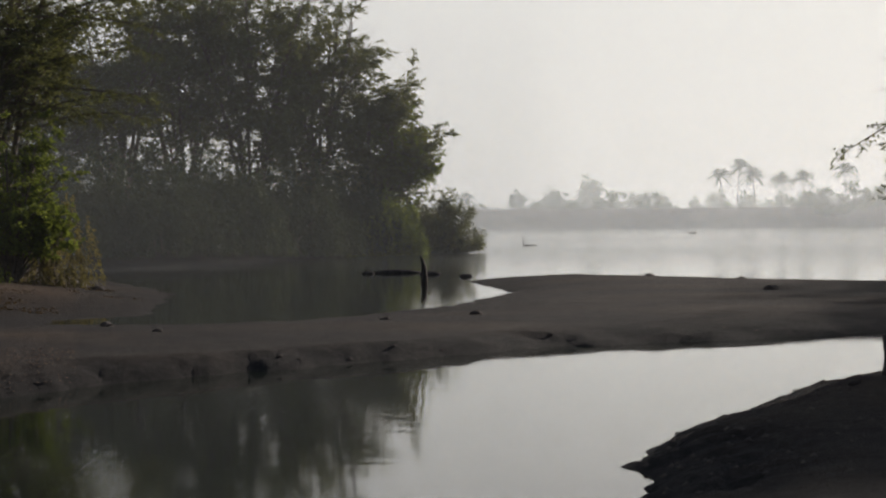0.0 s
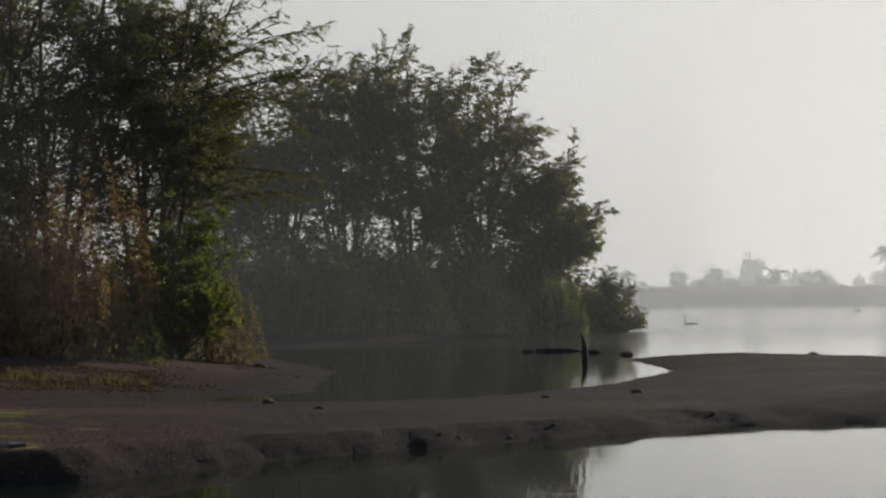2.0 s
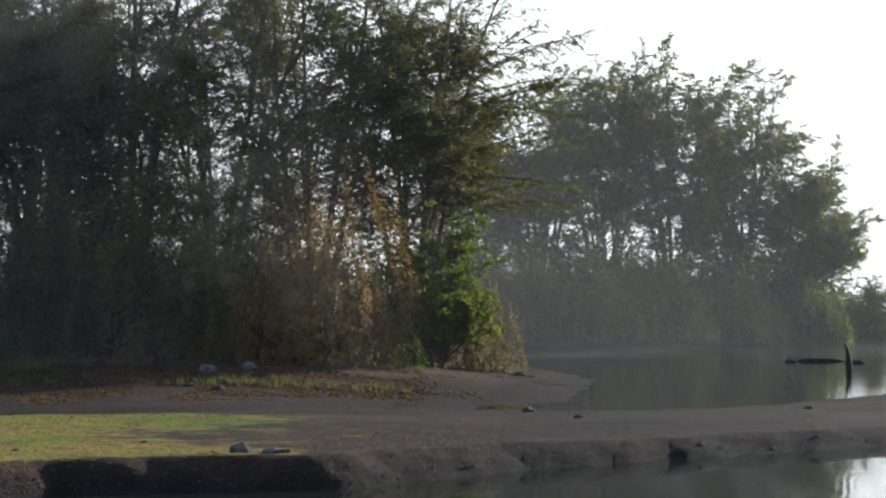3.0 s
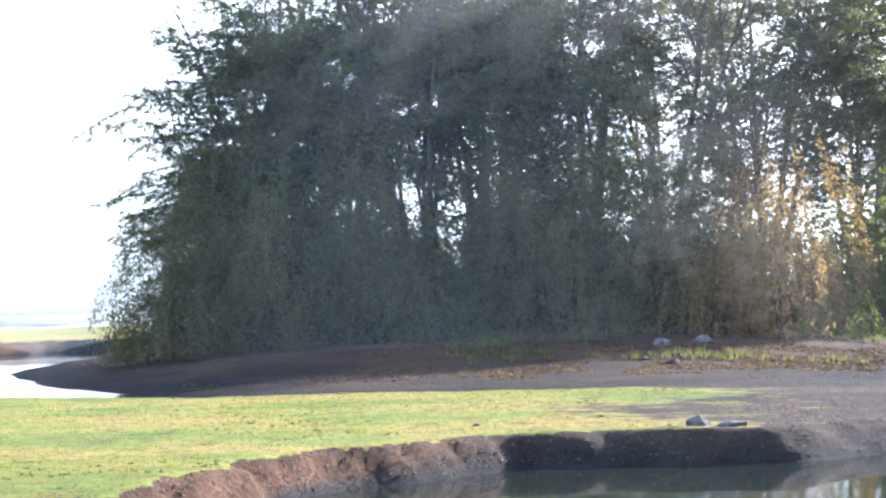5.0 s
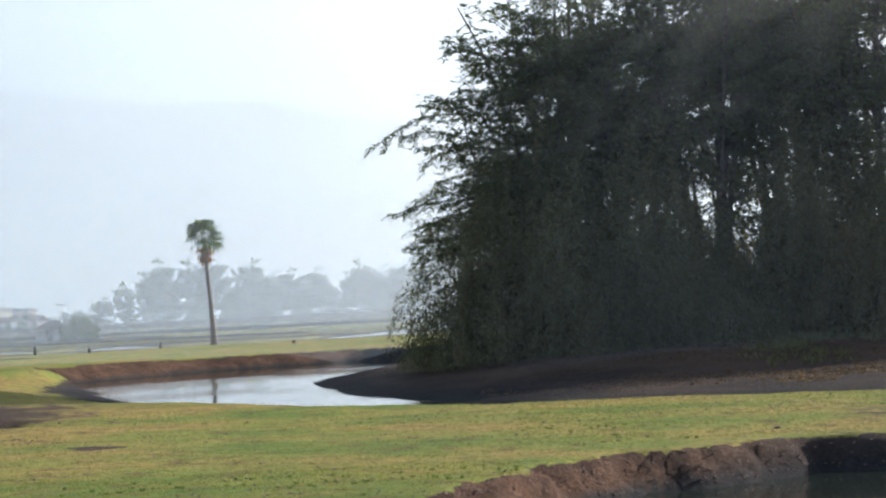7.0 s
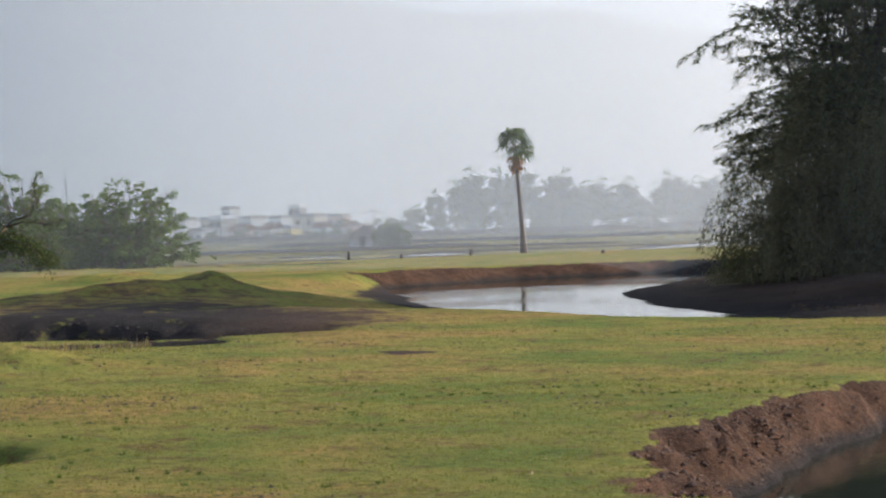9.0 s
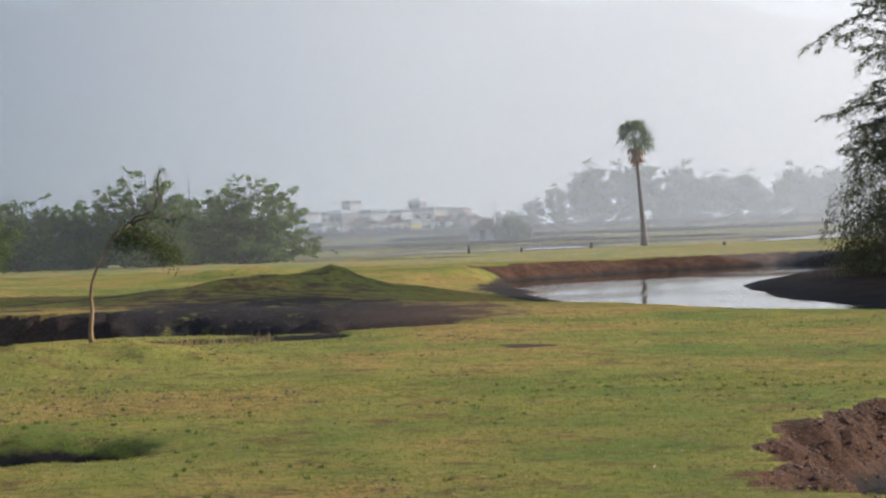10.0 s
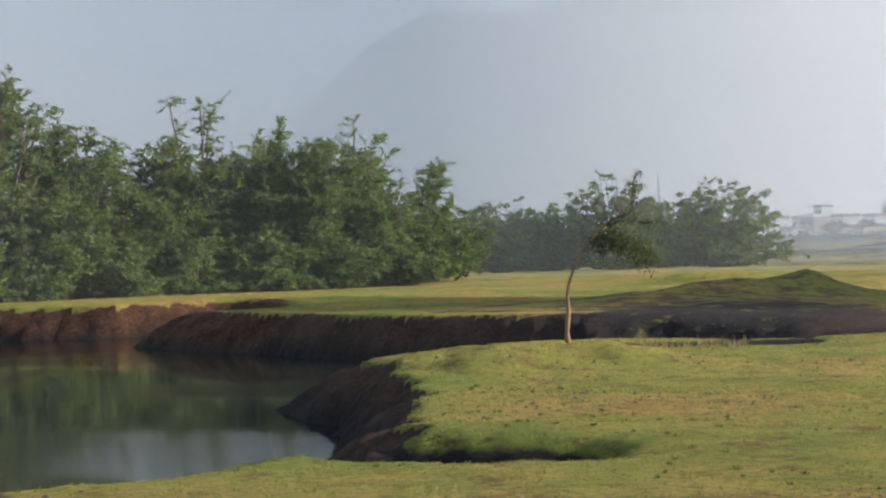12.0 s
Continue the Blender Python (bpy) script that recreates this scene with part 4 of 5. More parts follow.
def make_coconut(turn, d, height, seed):
    x, y = at(turn, d)
    rng = np.random.default_rng(seed)
    ob = thing("coconut_palm", pose(x, y, land_height(x, y) - 0.2), "tall coconut palm in the mist beyond the lake", "palm", "coconut palms")
    bend = rng.uniform(-0.8, 0.8)
    path = [(bend * (z / height) ** 2, 0, z) for z in np.linspace(0, height, 6)]
    rod("trunk", path, [0.24, 0.15, 0.13, 0.12, 0.12, 0.11], BARK_PALM, ob, sides=5)
    for verts, faces in palm_fronds(rng, 30, 2.7, False, 0.45):
        part_mesh("frond", mesh_of("frond", np.array(verts) + np.array(path[-1]), faces, LEAF_PALM), ob)


for i, (turn, d, h) in enumerate([(-7.6, 436, 10.2), (-8.0, 430, 11.2), (-8.5, 434, 10.2), (-9.2, 440, 9.4), (-9.8, 445, 9.8), (-10.9, 440, 11.2), (-12.3, 445, 10.4), (-0.6, 470, 6.0)]):
    make_coconut(turn, d, h, 700 + i)

# ---------------------------------------------------------------- far tree belts
far_a = feather_tree("far_tree", at(-3, 470), "distant rounded tree in the mist", "far trees", 801, height=9, stems=10, bare=0.02, boughs=4, bough=0.26, rise=(0.0, 1.0), droop=0.4, twigs=5, twig=1.2, leaves=9,
                     leaf=(0.7, 0.42), mat=LEAF_FAR, dome=4.2, clump=0.2, forks=1, far=True)
far_b = feather_tree("far_tree", at(-4, 475), "distant tall slender tree in the mist", "far trees", 802, height=11, stems=3, spread=0.10, bare=0.10, boughs=8, bough=0.18, rise=(0.0, 0.8), droop=0.4, twigs=6, twig=1.1, leaves=9,
                     leaf=(0.65, 0.40), mat=LEAF_FAR, clump=0.35, forks=2, far=True)
rng = random.Random(5)


def far_row(kind, start, stop, step, d0, d1, low, high):
    turn = start
    while turn < stop:
        d = rng.uniform(d0, d1)
        x, y = at(turn, d)
        k = rng.uniform(low, high)
        c = copy_thing(kind, pose(x, y, land_height(x, y) - 0.3, 0, 0, rng.uniform(0, 360)))
        c.scale = (k * rng.uniform(0.9, 1.25), k * rng.uniform(0.9, 1.25), k)
        turn += step * rng.uniform(0.6, 1.4)


far_row(far_a, -11.0, 0.5, 0.42, 455, 520, 0.5, 0.75)
far_row(far_a, -5.6, -3.4, 0.5, 450, 480, 0.85, 1.05)
far_row(far_a, -17, -9.6, 0.5, 412, 440, 0.45, 1.05)
far_row(far_b, -9.8, -1.5, 0.7, 480, 540, 0.55, 0.85)
far_row(far_b, 32.2, 41.2, 0.46, 478, 540, 0.7, 1.5)
far_row(far_a, 31.5, 42.0, 0.9, 490, 600, 0.5, 0.9)
far_row(far_a, 31.5, 49.0, 0.42, 470, 490, 0.22, 0.42)
far_row(far_a, 41.8, 49.0, 0.62, 474, 500, 0.3, 0.62)
far_row(far_a, 41.5, 49.0, 0.9, 560, 660, 0.6, 0.95)


# ---------------------------------------------------------------- haze sheets and far hills
# a see-through upright sheet that paints haze over whatever stands behind it
def haze_sheet_material(height):
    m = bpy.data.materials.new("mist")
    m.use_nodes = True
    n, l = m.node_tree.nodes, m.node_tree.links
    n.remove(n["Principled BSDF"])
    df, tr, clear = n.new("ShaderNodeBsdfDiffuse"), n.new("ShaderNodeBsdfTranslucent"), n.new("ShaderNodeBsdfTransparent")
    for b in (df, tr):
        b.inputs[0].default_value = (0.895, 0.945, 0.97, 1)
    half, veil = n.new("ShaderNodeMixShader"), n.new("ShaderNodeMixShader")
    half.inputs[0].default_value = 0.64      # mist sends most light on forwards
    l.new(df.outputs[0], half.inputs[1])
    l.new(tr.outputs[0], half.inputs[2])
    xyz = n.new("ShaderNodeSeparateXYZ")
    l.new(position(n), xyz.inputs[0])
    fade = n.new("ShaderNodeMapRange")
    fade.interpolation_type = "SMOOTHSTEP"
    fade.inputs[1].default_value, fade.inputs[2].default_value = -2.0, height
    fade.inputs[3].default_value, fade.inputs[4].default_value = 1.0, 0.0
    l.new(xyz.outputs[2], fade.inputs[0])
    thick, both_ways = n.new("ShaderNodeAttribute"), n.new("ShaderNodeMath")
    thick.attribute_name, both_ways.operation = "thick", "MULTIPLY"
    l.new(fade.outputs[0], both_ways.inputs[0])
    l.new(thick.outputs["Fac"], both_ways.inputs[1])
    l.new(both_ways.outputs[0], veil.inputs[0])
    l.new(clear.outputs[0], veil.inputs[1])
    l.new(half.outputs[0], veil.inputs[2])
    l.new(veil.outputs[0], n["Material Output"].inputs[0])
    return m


# radius, height, and how thick each haze sheet is at each turn
# the sheet at 67.5 also pales the island grove like lens glare
HAZE_SHEETS = [(67.5, 26, [(9, 0.0), (13, 0.012), (17, 0.032), (21, 0.065), (26, 0.07), (29, 0.045), (32.5, 0)]), (82, 30, [(52, 0), (57, 0.05), (108, 0.05)]),
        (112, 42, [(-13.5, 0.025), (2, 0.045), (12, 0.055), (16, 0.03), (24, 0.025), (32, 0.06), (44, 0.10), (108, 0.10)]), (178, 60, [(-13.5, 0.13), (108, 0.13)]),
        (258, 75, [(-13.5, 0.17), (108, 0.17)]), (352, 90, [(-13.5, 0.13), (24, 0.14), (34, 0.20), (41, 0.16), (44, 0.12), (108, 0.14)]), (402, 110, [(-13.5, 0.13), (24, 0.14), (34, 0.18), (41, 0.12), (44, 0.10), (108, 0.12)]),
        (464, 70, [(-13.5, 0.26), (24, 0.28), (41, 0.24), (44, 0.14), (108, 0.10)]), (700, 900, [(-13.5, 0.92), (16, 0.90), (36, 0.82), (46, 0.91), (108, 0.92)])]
for radius, height, rows in HAZE_SHEETS:
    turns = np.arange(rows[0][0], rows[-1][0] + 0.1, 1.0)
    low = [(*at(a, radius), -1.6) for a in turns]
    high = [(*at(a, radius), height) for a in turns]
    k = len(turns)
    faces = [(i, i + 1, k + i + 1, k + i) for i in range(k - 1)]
    me = mesh_of("mist", low + high, faces, haze_sheet_material(height), True)
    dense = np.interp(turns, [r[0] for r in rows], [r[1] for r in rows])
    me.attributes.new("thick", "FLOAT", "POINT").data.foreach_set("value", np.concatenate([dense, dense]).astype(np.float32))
    tagged(new("mist", me), "thin see-through sheet standing in for morning haze", "mist", kind="structure")

RIDGE = [(74, 0.3), (66, 0.8), (62, 2.2), (60, 4.0), (58, 5.7), (56.6, 6.5), (54.2, 6.3), (50.5, 7.0), (46, 6.8), (41, 6.0), (36, 5.8), (30, 4.5), (22, 1.0)]
turns = np.arange(22, 74.1, 0.5)
crest = np.interp(turns, [r[0] for r in RIDGE][::-1], [r[1] for r in RIDGE][::-1]) + 0.10 * fbm(turns, turns * 0, 0.9, 5, 3)
verts, rows = [], 9
for k in range(rows):
    u = k / (rows - 1)
    for a, e in zip(turns, crest):
        d = 2600 + 900 * u
        z = -5 + (3500 * math.tan(radians(max(e, 0.1)))) * u ** 1.4 + 18 * u * (1 - u) * float(lattice(np.array(a * 0.6), np.array(u * 4), 9))
        verts.append((*at(a, d), z))
k = len(turns)
faces = [(r * k + i, r * k + i + 1, (r + 1) * k + i + 1, (r + 1) * k + i) for r in range(rows - 1) for i in range(k - 1)]
HILL = plain_material("wooded_hillside", (0.025, 0.032, 0.022), (0.055, 0.06, 0.04), 0.01, 1.0, 0.0)
tagged(new("backdrop", mesh_of("backdrop", verts, faces, HILL, True)), "faint hill ridge far behind the fields", "hill", kind="structure")


# ---------------------------------------------------------------- town, hut and pole beyond the fields
def box(bm, x0, x1, y0, y1, z0, z1, bevel=0.0):
    m = Matrix.Translation(((x0 + x1) / 2, (y0 + y1) / 2, (z0 + z1) / 2)) @ Matrix.Diagonal((x1 - x0, y1 - y0, z1 - z0, 1))
    got = bmesh.ops.create_cube(bm, size=1, matrix=m)
    if bevel:
        edges = list({e for v in got["verts"] for e in v.link_edges})
        bmesh.ops.bevel(bm, geom=edges, offset=bevel, segments=1, affect="EDGES")


PANE = plain_material("dark_window", (0.03, 0.035, 0.04), (0.06, 0.065, 0.07), 2.0, 0.3, 0.0)
CONCRETE = plain_material("weathered_concrete", (0.30, 0.28, 0.26), (0.45, 0.43, 0.40), 0.8, 0.9, 0.2)
TILE = plain_material("red_roof_tiles", (0.22, 0.08, 0.05), (0.34, 0.14, 0.09), 2.5, 0.85, 0.4)
THATCH = plain_material("grey_thatch", (0.16, 0.13, 0.10), (0.30, 0.26, 0.21), 4.0, 1.0, 0.6)
PAINTS = {"white": plain_material("white_limewash", (0.66, 0.66, 0.64), (0.82, 0.81, 0.78), 0.9, 0.9, 0.1),
          "cream": plain_material("cream_limewash", (0.62, 0.54, 0.42), (0.76, 0.68, 0.54), 0.9, 0.9, 0.1),
          "pink": plain_material("pink_limewash", (0.60, 0.40, 0.34), (0.72, 0.50, 0.43), 0.9, 0.9, 0.1),
          "grey": CONCRETE, "yellow": plain_material("yellow_paint", (0.60, 0.46, 0.10), (0.74, 0.60, 0.18), 0.9, 0.8, 0.1)}


def make_house(turn, d, wide, deep, storeys, paint, roof="flat"):
    x, y = at(turn, d)
    ob = thing("house", pose(x, y, land_height(x, y) - 0.1, 0, 0, turn - 20 - 30 * ((turn * 7.3) % 1)), f"{paint} {'red-roofed' if roof == 'tile' else 'flat-roofed'} town house of {storeys} {'storeys' if storeys > 1 else 'storey'} in the mist", "house", "town houses")
    h, t = 3.1 * storeys, 0.25
    bm = bmesh.new()
    box(bm, -wide / 2, wide / 2, 0, t, 0, h), box(bm, -wide / 2, wide / 2, deep - t, deep, 0, h)
    box(bm, -wide / 2, -wide / 2 + t, t, deep - t, 0, h), box(bm, wide / 2 - t, wide / 2, t, deep - t, 0, h)
    part("wall", bm, PAINTS[paint], ob)
    bm = bmesh.new()
    if roof == "tile":
        for q in (-1, 1):
            vs = [bm.verts.new(p) for p in ((-wide / 2 - 0.4, deep / 2 + q * (deep / 2 + 0.5), h - 0.1), (wide / 2 + 0.4, deep / 2 + q * (deep / 2 + 0.5), h - 0.1), (wide / 2 + 0.4, deep / 2, h + 1.5), (-wide / 2 - 0.4, deep / 2, h + 1.5))]
            bm.faces.new(vs if q < 0 else vs[::-1])
        got = bmesh.ops.solidify(bm, geom=bm.faces[:], thickness=0.12)
        part("roof", bm, TILE, ob)
    else:
        box(bm, -wide / 2 - 0.3, wide / 2 + 0.3, -0.3, deep + 0.3, h + 0.003, h + 0.2)
        box(bm, -wide / 2, wide / 2, 0, 0.18, h + 0.2, h + 0.9), box(bm, -wide / 2, -wide / 2 + 0.18, 0.18, deep, h + 0.2, h + 0.9), box(bm, wide / 2 - 0.18, wide / 2, 0.18, deep, h + 0.2, h + 0.9)
        part("roof", bm, CONCRETE if paint != "grey" else PAINTS["white"], ob)
    n = max(2, int(wide / 2.6))
    for f in range(storeys):
        for k in range(n):
            cx = -wide / 2 + wide * (k + 0.5) / n
            z0 = 3.1 * f + 0.95
            door = f == 0 and k == n // 2
            bm = bmesh.new()
            box(bm, cx - 0.5, cx + 0.5, -0.02, 0.05, 0.05 if door else z0, 2.1 if door else z0 + 1.15)
            pane = part("door" if door else "window", bm, PANE, ob)
            bm = bmesh.new()
            box(bm, cx - 0.75, cx + 0.75, -0.45, -0.003, (2.1 if door else z0 + 1.15) + 0.12, (2.1 if door else z0 + 1.15) + 0.2)
            part("sunshade", bm, CONCRETE, pane)


HOUSES = [(46.8, 520, 5, 5, 2, "cream", "flat"), (46.25, 540, 4, 5, 3, "white", "flat"), (45.5, 470, 4, 4, 1, "white", "flat"), (44.4, 545, 5, 5, 3, "grey", "flat"), (43.75, 460, 4, 4, 1, "white", "tile"), (43.0, 455, 4, 4, 1, "pink", "tile"), (47.5, 500, 5, 5, 2, "white", "flat"),
          (47.1, 440, 6, 6, 1, "white", "flat"), (46.55, 480, 6, 6, 2, "grey", "flat"), (46.0, 450, 6, 5, 1, "pink", "tile"), (45.75, 510, 7, 6, 2, "white", "flat"),
          (45.2, 435, 5, 5, 1, "cream", "tile"), (44.9, 530, 6, 6, 2, "white", "flat"), (44.6, 428, 3.2, 4, 1, "yellow", "flat"), (44.15, 500, 9, 7, 2, "cream", "flat"), (43.3, 540, 7, 6, 2, "pink", "flat"),
          (42.75, 500, 5, 6, 1, "white", "flat"), (41.6, 545, 7, 6, 1, "grey", "flat"), (36.4, 520, 8, 7, 1, "white", "flat"), (34.6, 500, 8, 7, 2, "white", "flat"), (33.5, 510, 7, 7, 1, "cream", "flat")]
for turn, d, *rest in HOUSES:
    make_house(turn, d * 1.12, rest[0] * 0.75, *rest[1:])


def make_hut(turn, d):
    x, y = at(turn, d)
    ob = thing("field_hut", pose(x, y, land_height(x, y) - 0.05, 0, 0, turn), "small grey field hut with a sloping thatched roof", "hut")
    bm = bmesh.new()
    box(bm, -1.9, 1.9, 0, 0.2, 0, 1.9), box(bm, -1.9, 1.9, 2.8, 3.0, 0, 1.9), box(bm, -1.9, -1.7, 0.2, 2.8, 0, 1.9), box(bm, 1.7, 1.9, 0.2, 2.8, 0, 1.9)
    part("wall", bm, CONCRETE, ob)
    bm = bmesh.new()
    vs = [bm.verts.new(p) for p in ((-2.5, -0.5, 1.75), (2.3, -0.5, 1.75), (1.4, 1.5, 3.3), (0.2, 1.5, 3.3), (-2.5, 3.5, 1.75), (2.3, 3.5, 1.75))]
    for f in ((0, 1, 2, 3), (5, 4, 3, 2), (1, 5, 2), (4, 0, 3)):
        bm.faces.new([vs[i] for i in f])
    bmesh.ops.solidify(bm, geom=bm.faces[:], thickness=0.15)
    part("roof", bm, THATCH, ob)
    bm = bmesh.new()
    box(bm, -0.4, 0.4, -0.03, 0.02, 0.05, 1.7)
    part("door", bm, PANE, ob)


make_hut(42.55, 300)
x, y = at(42.2, 297)
pole = thing("utility_pole", pose(x, y, land_height(x, y) - 0.1, 0, 0, 42), "thin utility pole with a short crossarm by the hut", "pole")
rod("pole", [(0, 0, 0), (0, 0, 3), (0, 0, 6.0)], [0.11, 0.09, 0.07], CONCRETE, pole)
bm = bmesh.new()
box(bm, -0.7, 0.7, -0.18, -0.075, 5.3, 5.42)
part("crossarm", bm, WOOD, pole)
mast = thing("utility_pole", pose(*at(50.5, 620), -0.6), "tall thin mast rising from the haze", "mast")
rod("pole", [(0, 0, 0), (0, 0, 12), (0, 0, 24)], [0.3, 0.22, 0.12], CONCRETE, mast)
make_shrub("field_bush", at(41.75, 296), "round dark bush beside the field hut", "field bushes", 900, (2.2, 2.2, 3.3), 5000, (0.5, 0.2), LEAF_FAR, hang=0.5)
make_shrub("lake_bush", at(-13.0, 293), "small dark bush on the lake's mud bank", "field bushes", 901, (3.0, 2.4, 2.2), 3000, (0.5, 0.2), LEAF_FAR, hang=0.5)


# ---------------------------------------------------------------- stones, posts, driftwood
def lump(seed, sx, sy, sz, sharp=0.25, levels=2):
    rng = np.random.default_rng(seed)
    bm = bmesh.new()
    bmesh.ops.create_icosphere(bm, subdivisions=levels, radius=1.0)
    off = rng.uniform(0, 50, 3)
    for v in bm.verts:
        k = 1 + sharp * noise.noise(Vector(off) + v.co * 1.3) + 0.5 * sharp * noise.noise(Vector(off) + v.co * 3.1)
        v.co = Vector((v.co.x * sx * k, v.co.y * sy * k, max(v.co.z, -0.5) * sz * k))
    return bm


STONE = plain_material("grey_stone", (0.06, 0.053, 0.047), (0.17, 0.15, 0.13), 7.0, 0.9, 0.6)
PALE = plain_material("pale_stone", (0.30, 0.26, 0.21), (0.46, 0.40, 0.34), 6.0, 0.9, 0.5)
CLOD = plain_material("dark_clod", (0.025, 0.02, 0.016), (0.07, 0.052, 0.04), 9.0, 1.0, 0.6)


def single(name, bm, mat, place, label, category, group="", turn=0.0, sink=0.0):
    me = bpy.data.meshes.new(name)
    bm.to_mesh(me)
    bm.free()
    me.materials.append(mat)
    ob = new(name, me)
    x, y = place
    ob.matrix_world = pose(x, y, max(land_height(x, y), WATER - 0.1) - sink, 0, 0, turn)
    return tagged(ob, label, category, group)


single("stone_block", lump(1201, 0.25, 0.16, 0.19, 0.6, 1), STONE, at(16.95, 33.9), "angular grey stone block lying at the bank's edge", "stone", "bank blocks", 25, 0.0)
single("stone_block", lump(1202, 0.24, 0.14, 0.12, 0.6, 1), STONE, at(16.15, 33.7), "low dark stone block lying at the bank's edge", "stone", "bank blocks", 10, 0.0)
for i, (turn, d, r, mat) in enumerate([(9.9, 77, 0.34, PALE), (11.0, 75, 0.28, PALE), (9.4, 74, 0.3, CLOD), (17.9, 66.5, 0.36, STONE), (16.8, 67.5, 0.34, STONE), (18.4, 63, 0.22, CLOD), (17.6, 62, 0.24, CLOD),
                                       (9.15, 55.5, 0.28, CLOD), (-0.9, 55, 0.22, CLOD), (7.8, 46, 0.14, CLOD), (1.6, 52, 0.16, CLOD), (-5.6, 84, 0.3, CLOD), (-8.1, 83, 0.3, CLOD), (-8.9, 70, 0.3, CLOD), (-1.6, 94, 0.26, CLOD),
                                       (-1.9, 97, 0.24, CLOD), (23.0, 35, 0.10, CLOD), (19.6, 36.5, 0.10, CLOD), (-10.4, 28.7, 0.16, CLOD), (-11.1, 29.0, 0.13, CLOD), (-6.8, 291, 0.8, CLOD)]):
    words = {PALE: "pale rounded stone on the island's mud", STONE: "grey boulder on the island's mud slope", CLOD: "dark lump of earth lying on the mud"}[mat]
    single("boulder" if mat is not CLOD else "earth_clod", lump(1000 + i, r, r * 0.8, r * 0.6, 0.35), mat, at(turn, d), words, "stone" if mat is not CLOD else "clod", "stones" if mat is not CLOD else "clods", i * 40, 0.02)

x, y = at(0.53, 89.3)
post = thing("old_post", pose(x, y, WATER - 0.3), "weathered crooked post standing in the bay", "post")
rod("post", [(0, 0, 0), (0.02, 0, 0.5), (0.0, 0, 0.95), (-0.06, 0, 1.25), (-0.15, 0, 1.4)], [0.15, 0.14, 0.11, 0.07, 0.03], WOOD, post)
for i, (turn, d, length, r) in enumerate([(1.25, 104, 2.3, 0.16), (0.35, 101, 1.0, 0.14), (2.05, 103, 0.6, 0.12)]):
    x, y = at(turn, d)
    log = thing("driftwood_log", pose(x, y, WATER - 0.02, 0, 0, turn + 3), "dark waterlogged log lying in the shallows", "log", "driftwood")
    rod("log", [(-length / 2, 0, 0), (-length / 4, 0.02, 0.04), (length / 4, -0.02, 0.03), (length / 2, 0, 0)], [r * 0.6, r, r, r * 0.5], WOOD, log)
single("mud_hump", lump(1100, 0.38, 0.3, 0.24, 0.3), CLOD, at(-0.62, 97), "dark mud hump showing above the water", "clod", "clods")
x, y = at(-2.2, 189)
post = thing("lake_stake", pose(x, y, WATER - 0.3), "thin stake with a floating branch in the lake", "stake")
rod("stake", [(0, 0, 0), (0, 0, 0.6), (-0.03, 0, 1.2)], [0.07, 0.06, 0.04], WOOD, post)
rod("branch", [(0.1, 0, 0.34), (0.6, 0, 0.4), (1.2, 0, 0.35)], [0.06, 0.08, 0.04], WOOD, post)


# posts and scraps on the far field
for i, (turn, d, h) in enumerate([(42.95, 160, 0.8), (39.6, 150, 0.5), (41.5, 148, 0.4), (36.0, 143, 0.3)]):
    x, y = at(turn, d)
    p = thing("marker_post", pose(x, y, land_height(x, y) - 0.05), "short dark marker post in the far field", "post", "field posts")
    rod("post", [(0, 0, 0), (0.02, 0, h)], [0.14, 0.11], WOOD, p)
for i, (turn, d) in enumerate([(56.0, 104), (56.7, 103)]):
    x, y = at(turn, d)
    p = thing("dead_branch", pose(x, y, land_height(x, y)), "pale dead branch lying on the field", "branch", "dead branches")
    rod("branch", [(-0.6, 0, 0.05), (-0.1, 0.1, 0.35), (0.4, 0, 0.25), (0.9, 0.1, 0.75)], [0.06, 0.08, 0.07, 0.03], BARK_PALM, p)


# ---------------------------------------------------------------- clods, tufts and dry stalks
def scatter(name, count, seed, zones, shape, mat, label, category, on_mud=None, patchy=False):
    """Many small pieces on the land as one object."""
    rng = np.random.default_rng(seed)
    total = sum(z[4] for z in zones)
    xs, ys = [], []
    for a0, a1, d0, d1, share in zones:
        n = int(count * share / total)
        a, d = np.radians(rng.uniform(a0, a1, n)), np.sqrt(rng.uniform(d0 * d0, d1 * d1, n))
        xs.append(-np.sin(a) * d), ys.append(np.cos(a) * d)
    x, y = np.concatenate(xs), np.concatenate(ys)
    z, bare, _, _ = land(x, y)
    keep = z > WATER + 0.06
    if patchy:
        keep &= fbm(x, y, 0.5, seed, 3) + 0.5 * fbm(x, y, 0.09, seed + 7, 2) > 0.15
    if on_mud is not None:
        keep &= (bare > 0.6) if on_mud else (bare < 0.45)
    p = np.column_stack([x, y, z])[keep]
    v, f = shape(rng, p)
    return tagged(new(name, mesh_of(name, v, f, mat)), label, category, kind="stuff")


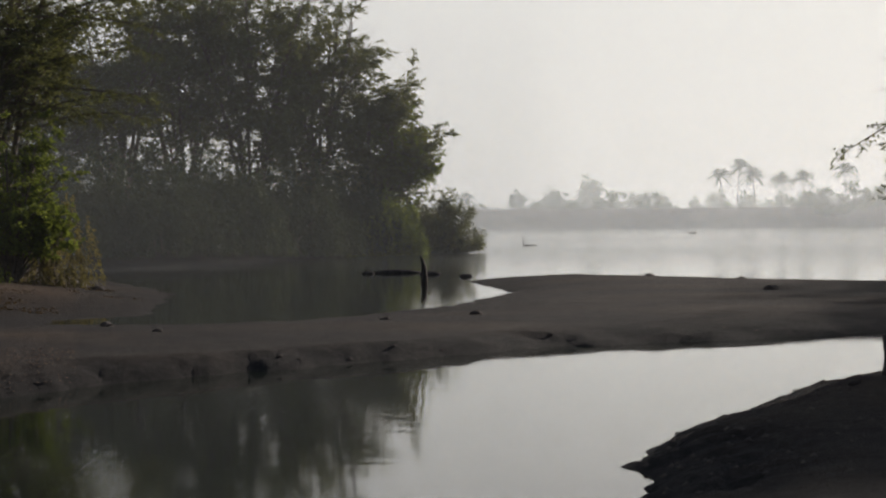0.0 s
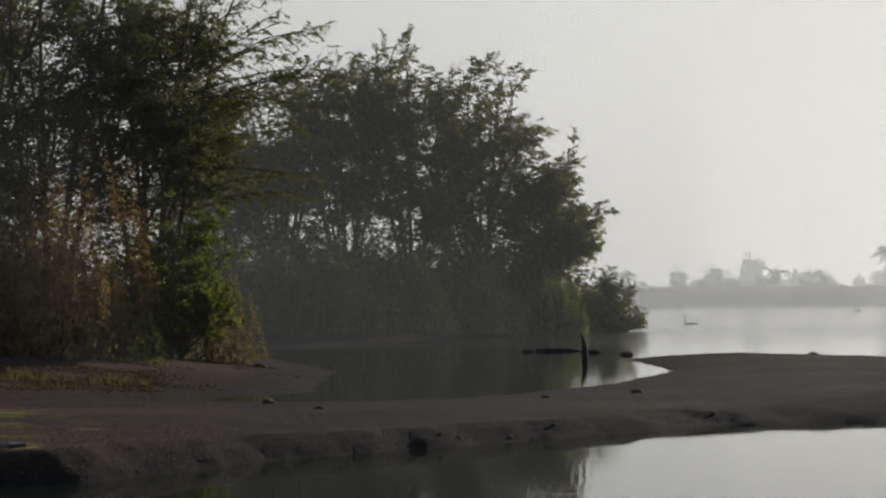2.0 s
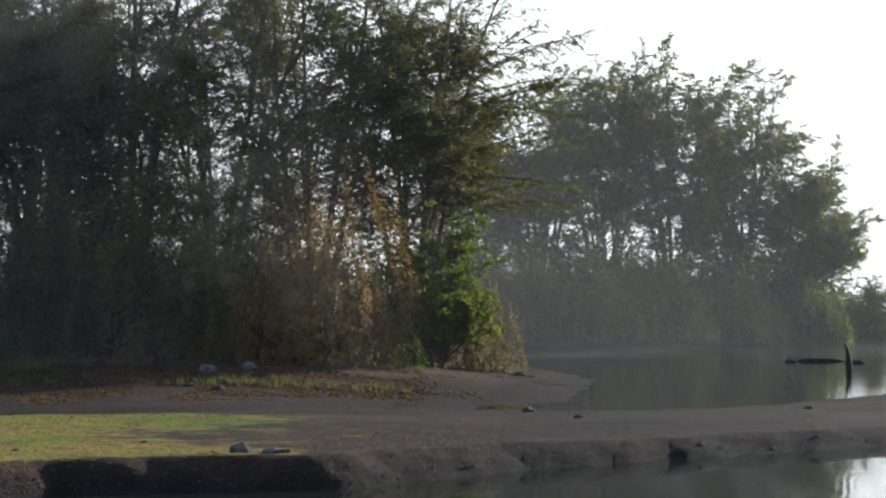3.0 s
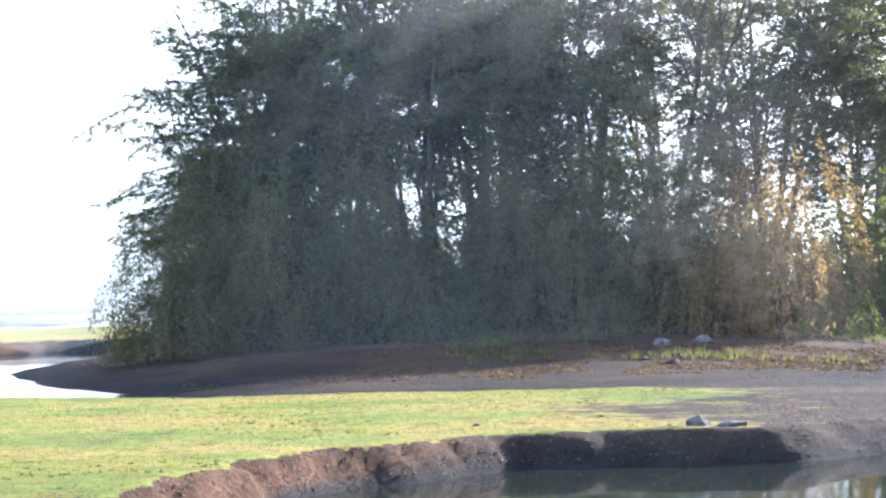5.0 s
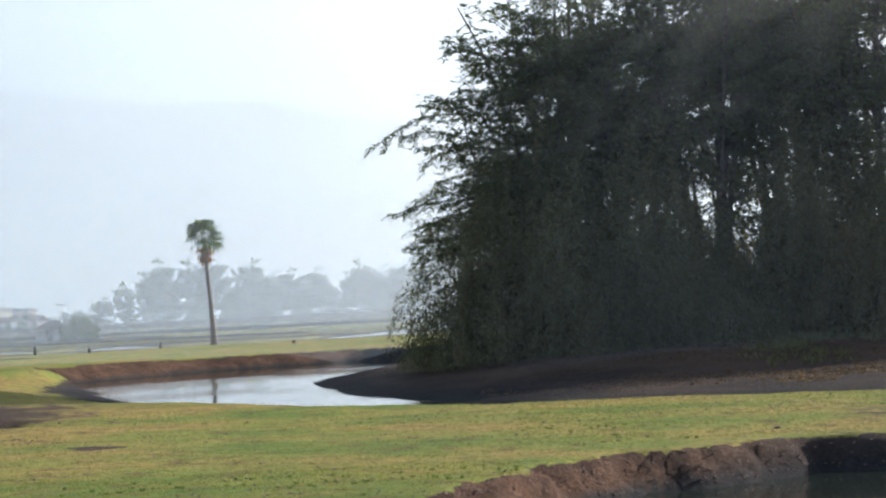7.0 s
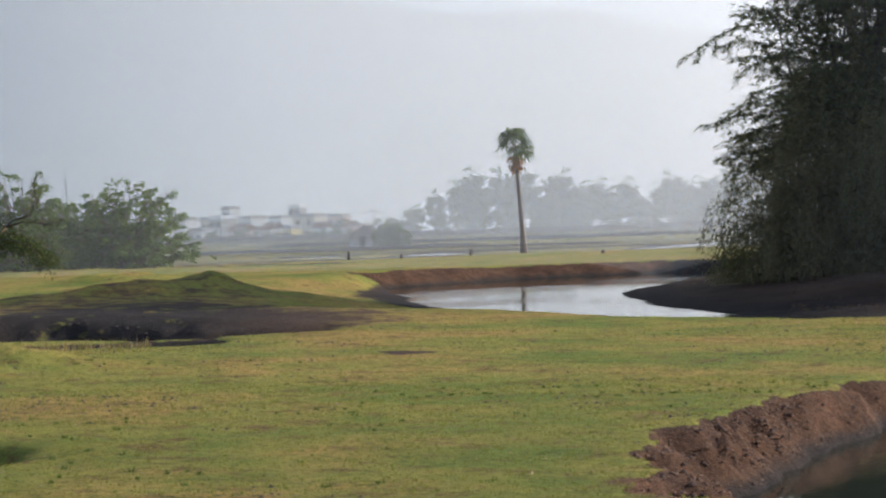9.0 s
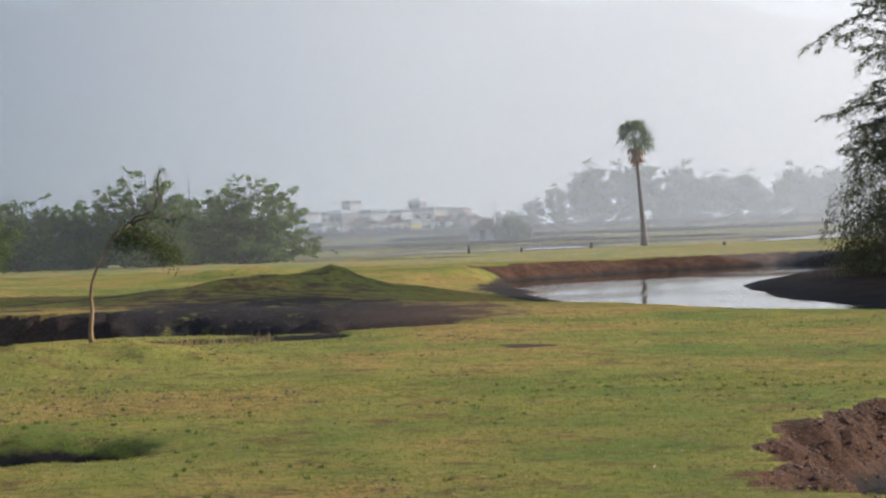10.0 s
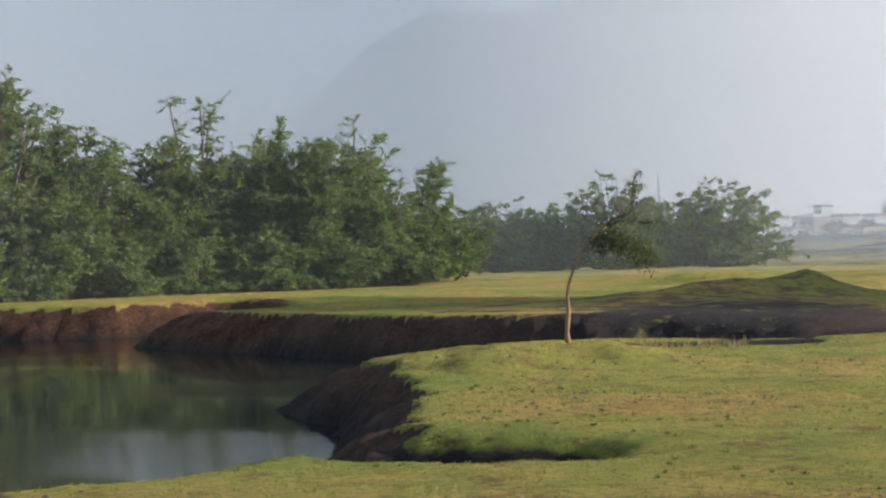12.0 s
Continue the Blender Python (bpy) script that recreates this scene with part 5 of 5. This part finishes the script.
def clod_shape(low, high):
    def make(rng, p):
        n = len(p)
        ring = np.array([[1, 0, 0], [0, 1, 0], [-1, 0, 0], [0, -1, 0], [0, 0, 1.0]])
        r = rng.uniform(low, high, (n, 1, 1)) * rng.uniform(0.7, 1.3, (n, 5, 1))
        a = rng.uniform(0, 6.28, n)
        c, s = np.cos(a), np.sin(a)
        base = np.stack([ring[None, :, 0] * c[:, None] - ring[None, :, 1] * s[:, None], ring[None, :, 0] * s[:, None] + ring[None, :, 1] * c[:, None], np.repeat(ring[None, :, 2], n, 0) * 0.7 - 0.15], axis=-1)
        v = (p[:, None, :] + base * r).reshape(-1, 3)
        k = np.array([[0, 1, 4], [1, 2, 4], [2, 3, 4], [3, 0, 4]])
        return v, (np.arange(n)[:, None, None] * 5 + k).reshape(-1, 3)
    return make


def blade_shape(low, high, width, blades):
    def make(rng, p):
        p = np.repeat(p, blades, axis=0) + np.column_stack([rng.normal(0, high * 0.35, (len(p) * blades, 2)), np.full(len(p) * blades, -0.005)])
        n = len(p)
        a = rng.uniform(0, 6.28, n)
        side = np.column_stack([np.cos(a), np.sin(a), np.zeros(n)]) * width * rng.uniform(0.6, 1.4, (n, 1))
        up = np.column_stack([rng.normal(0, 0.4, n), rng.normal(0, 0.4, n), np.ones(n)]) * rng.uniform(low, high, (n, 1))
        v = np.stack([p - side, p + side, p + up], axis=1).reshape(-1, 3)
        return v, np.arange(3 * n).reshape(n, 3)
    return make


LAWN = [(30, 72, 13, 30, 3), (26, 62, 28, 50, 2.5), (12, 30, 33, 48, 1.5), (45, 70, 52, 90, 1.0)]
BLADE = leaf_material("grass_blades", (0.10, 0.14, 0.028), (0.29, 0.25, 0.075), 0.35)
STALK = leaf_material("dry_stalks", (0.15, 0.12, 0.055), (0.30, 0.23, 0.12), 0.3)
scatter("grass", 52000, 11, LAWN, blade_shape(0.012, 0.035, 0.006, 4), BLADE, "short grazed grass tufts", "grass", False)
scatter("weeds", 1300, 12, LAWN, blade_shape(0.02, 0.055, 0.010, 12), leaf_material("weed_leaves", (0.05, 0.08, 0.02), (0.11, 0.15, 0.04), 0.3), "small dark green weeds in the turf", "weeds", False, True)
scatter("dung_and_clods", 9000, 13, LAWN, clod_shape(0.008, 0.045), CLOD, "dark scraps and clods on the turf", "clods", False, True)
scatter("dry_scraps", 1000, 18, LAWN, blade_shape(0.01, 0.03, 0.02, 2), leaf_material("straw_scraps", (0.20, 0.15, 0.08), (0.42, 0.34, 0.22), 0.2), "pale dry scraps lying in the turf", "litter", False)
scatter("gravel", 16000, 14, [(28, 44, 14, 26, 3), (22, 32, 22, 34, 1.2), (10, 24, 32, 40, 1)], clod_shape(0.008, 0.034), plain_material("brown_gravel", (0.035, 0.020, 0.012), (0.17, 0.10, 0.06), 30.0, 0.95, 0.3), "crumbs of brown earth on the pond's bank", "gravel", True)
scatter("bank_clods", 5000, 19, [(28, 44, 14, 26, 3), (22, 32, 22, 34, 1.5), (10, 24, 32, 40, 1)], clod_shape(0.012, 0.05), plain_material("red_clods", (0.016, 0.009, 0.006), (0.075, 0.043, 0.026), 18.0, 1.0, 0.6), "broken lumps of red-brown earth on the bank", "clods", True)
scatter("mud_crumbs", 6500, 15, [(-13, 12, 38, 92, 2), (8, 30, 50, 74, 4), (-14, -4, 18, 32, 0.5), (44, 57, 45, 57, 1.0)], clod_shape(0.02, 0.065), CLOD, "crumbs of dark mud and leaf litter", "clods", True)
scatter("leaf_litter", 26000, 16, [(8, 31, 58, 78, 1), (9, 27, 60, 76, 1), (12, 23, 57, 72, 1.4)], blade_shape(0.02, 0.06, 0.06, 1), leaf_material("litter", (0.06, 0.040, 0.028), (0.20, 0.128, 0.082), 0.2), "fallen brown leaves under the grove", "litter", True, True)
scatter("shade_weeds", 900, 21, [(12, 26, 63, 72, 1)], blade_shape(0.08, 0.26, 0.03, 9), LEAF_VINE, "low weeds sprouting at the foot of the grove", "weeds", None, True)
scatter("dry_grass", 60, 17, [(48.5, 53, 38.5, 41, 1)], blade_shape(0.06, 0.26, 0.010, 9), STALK, "dry grass stalks along the ravine's lip", "grass", None)
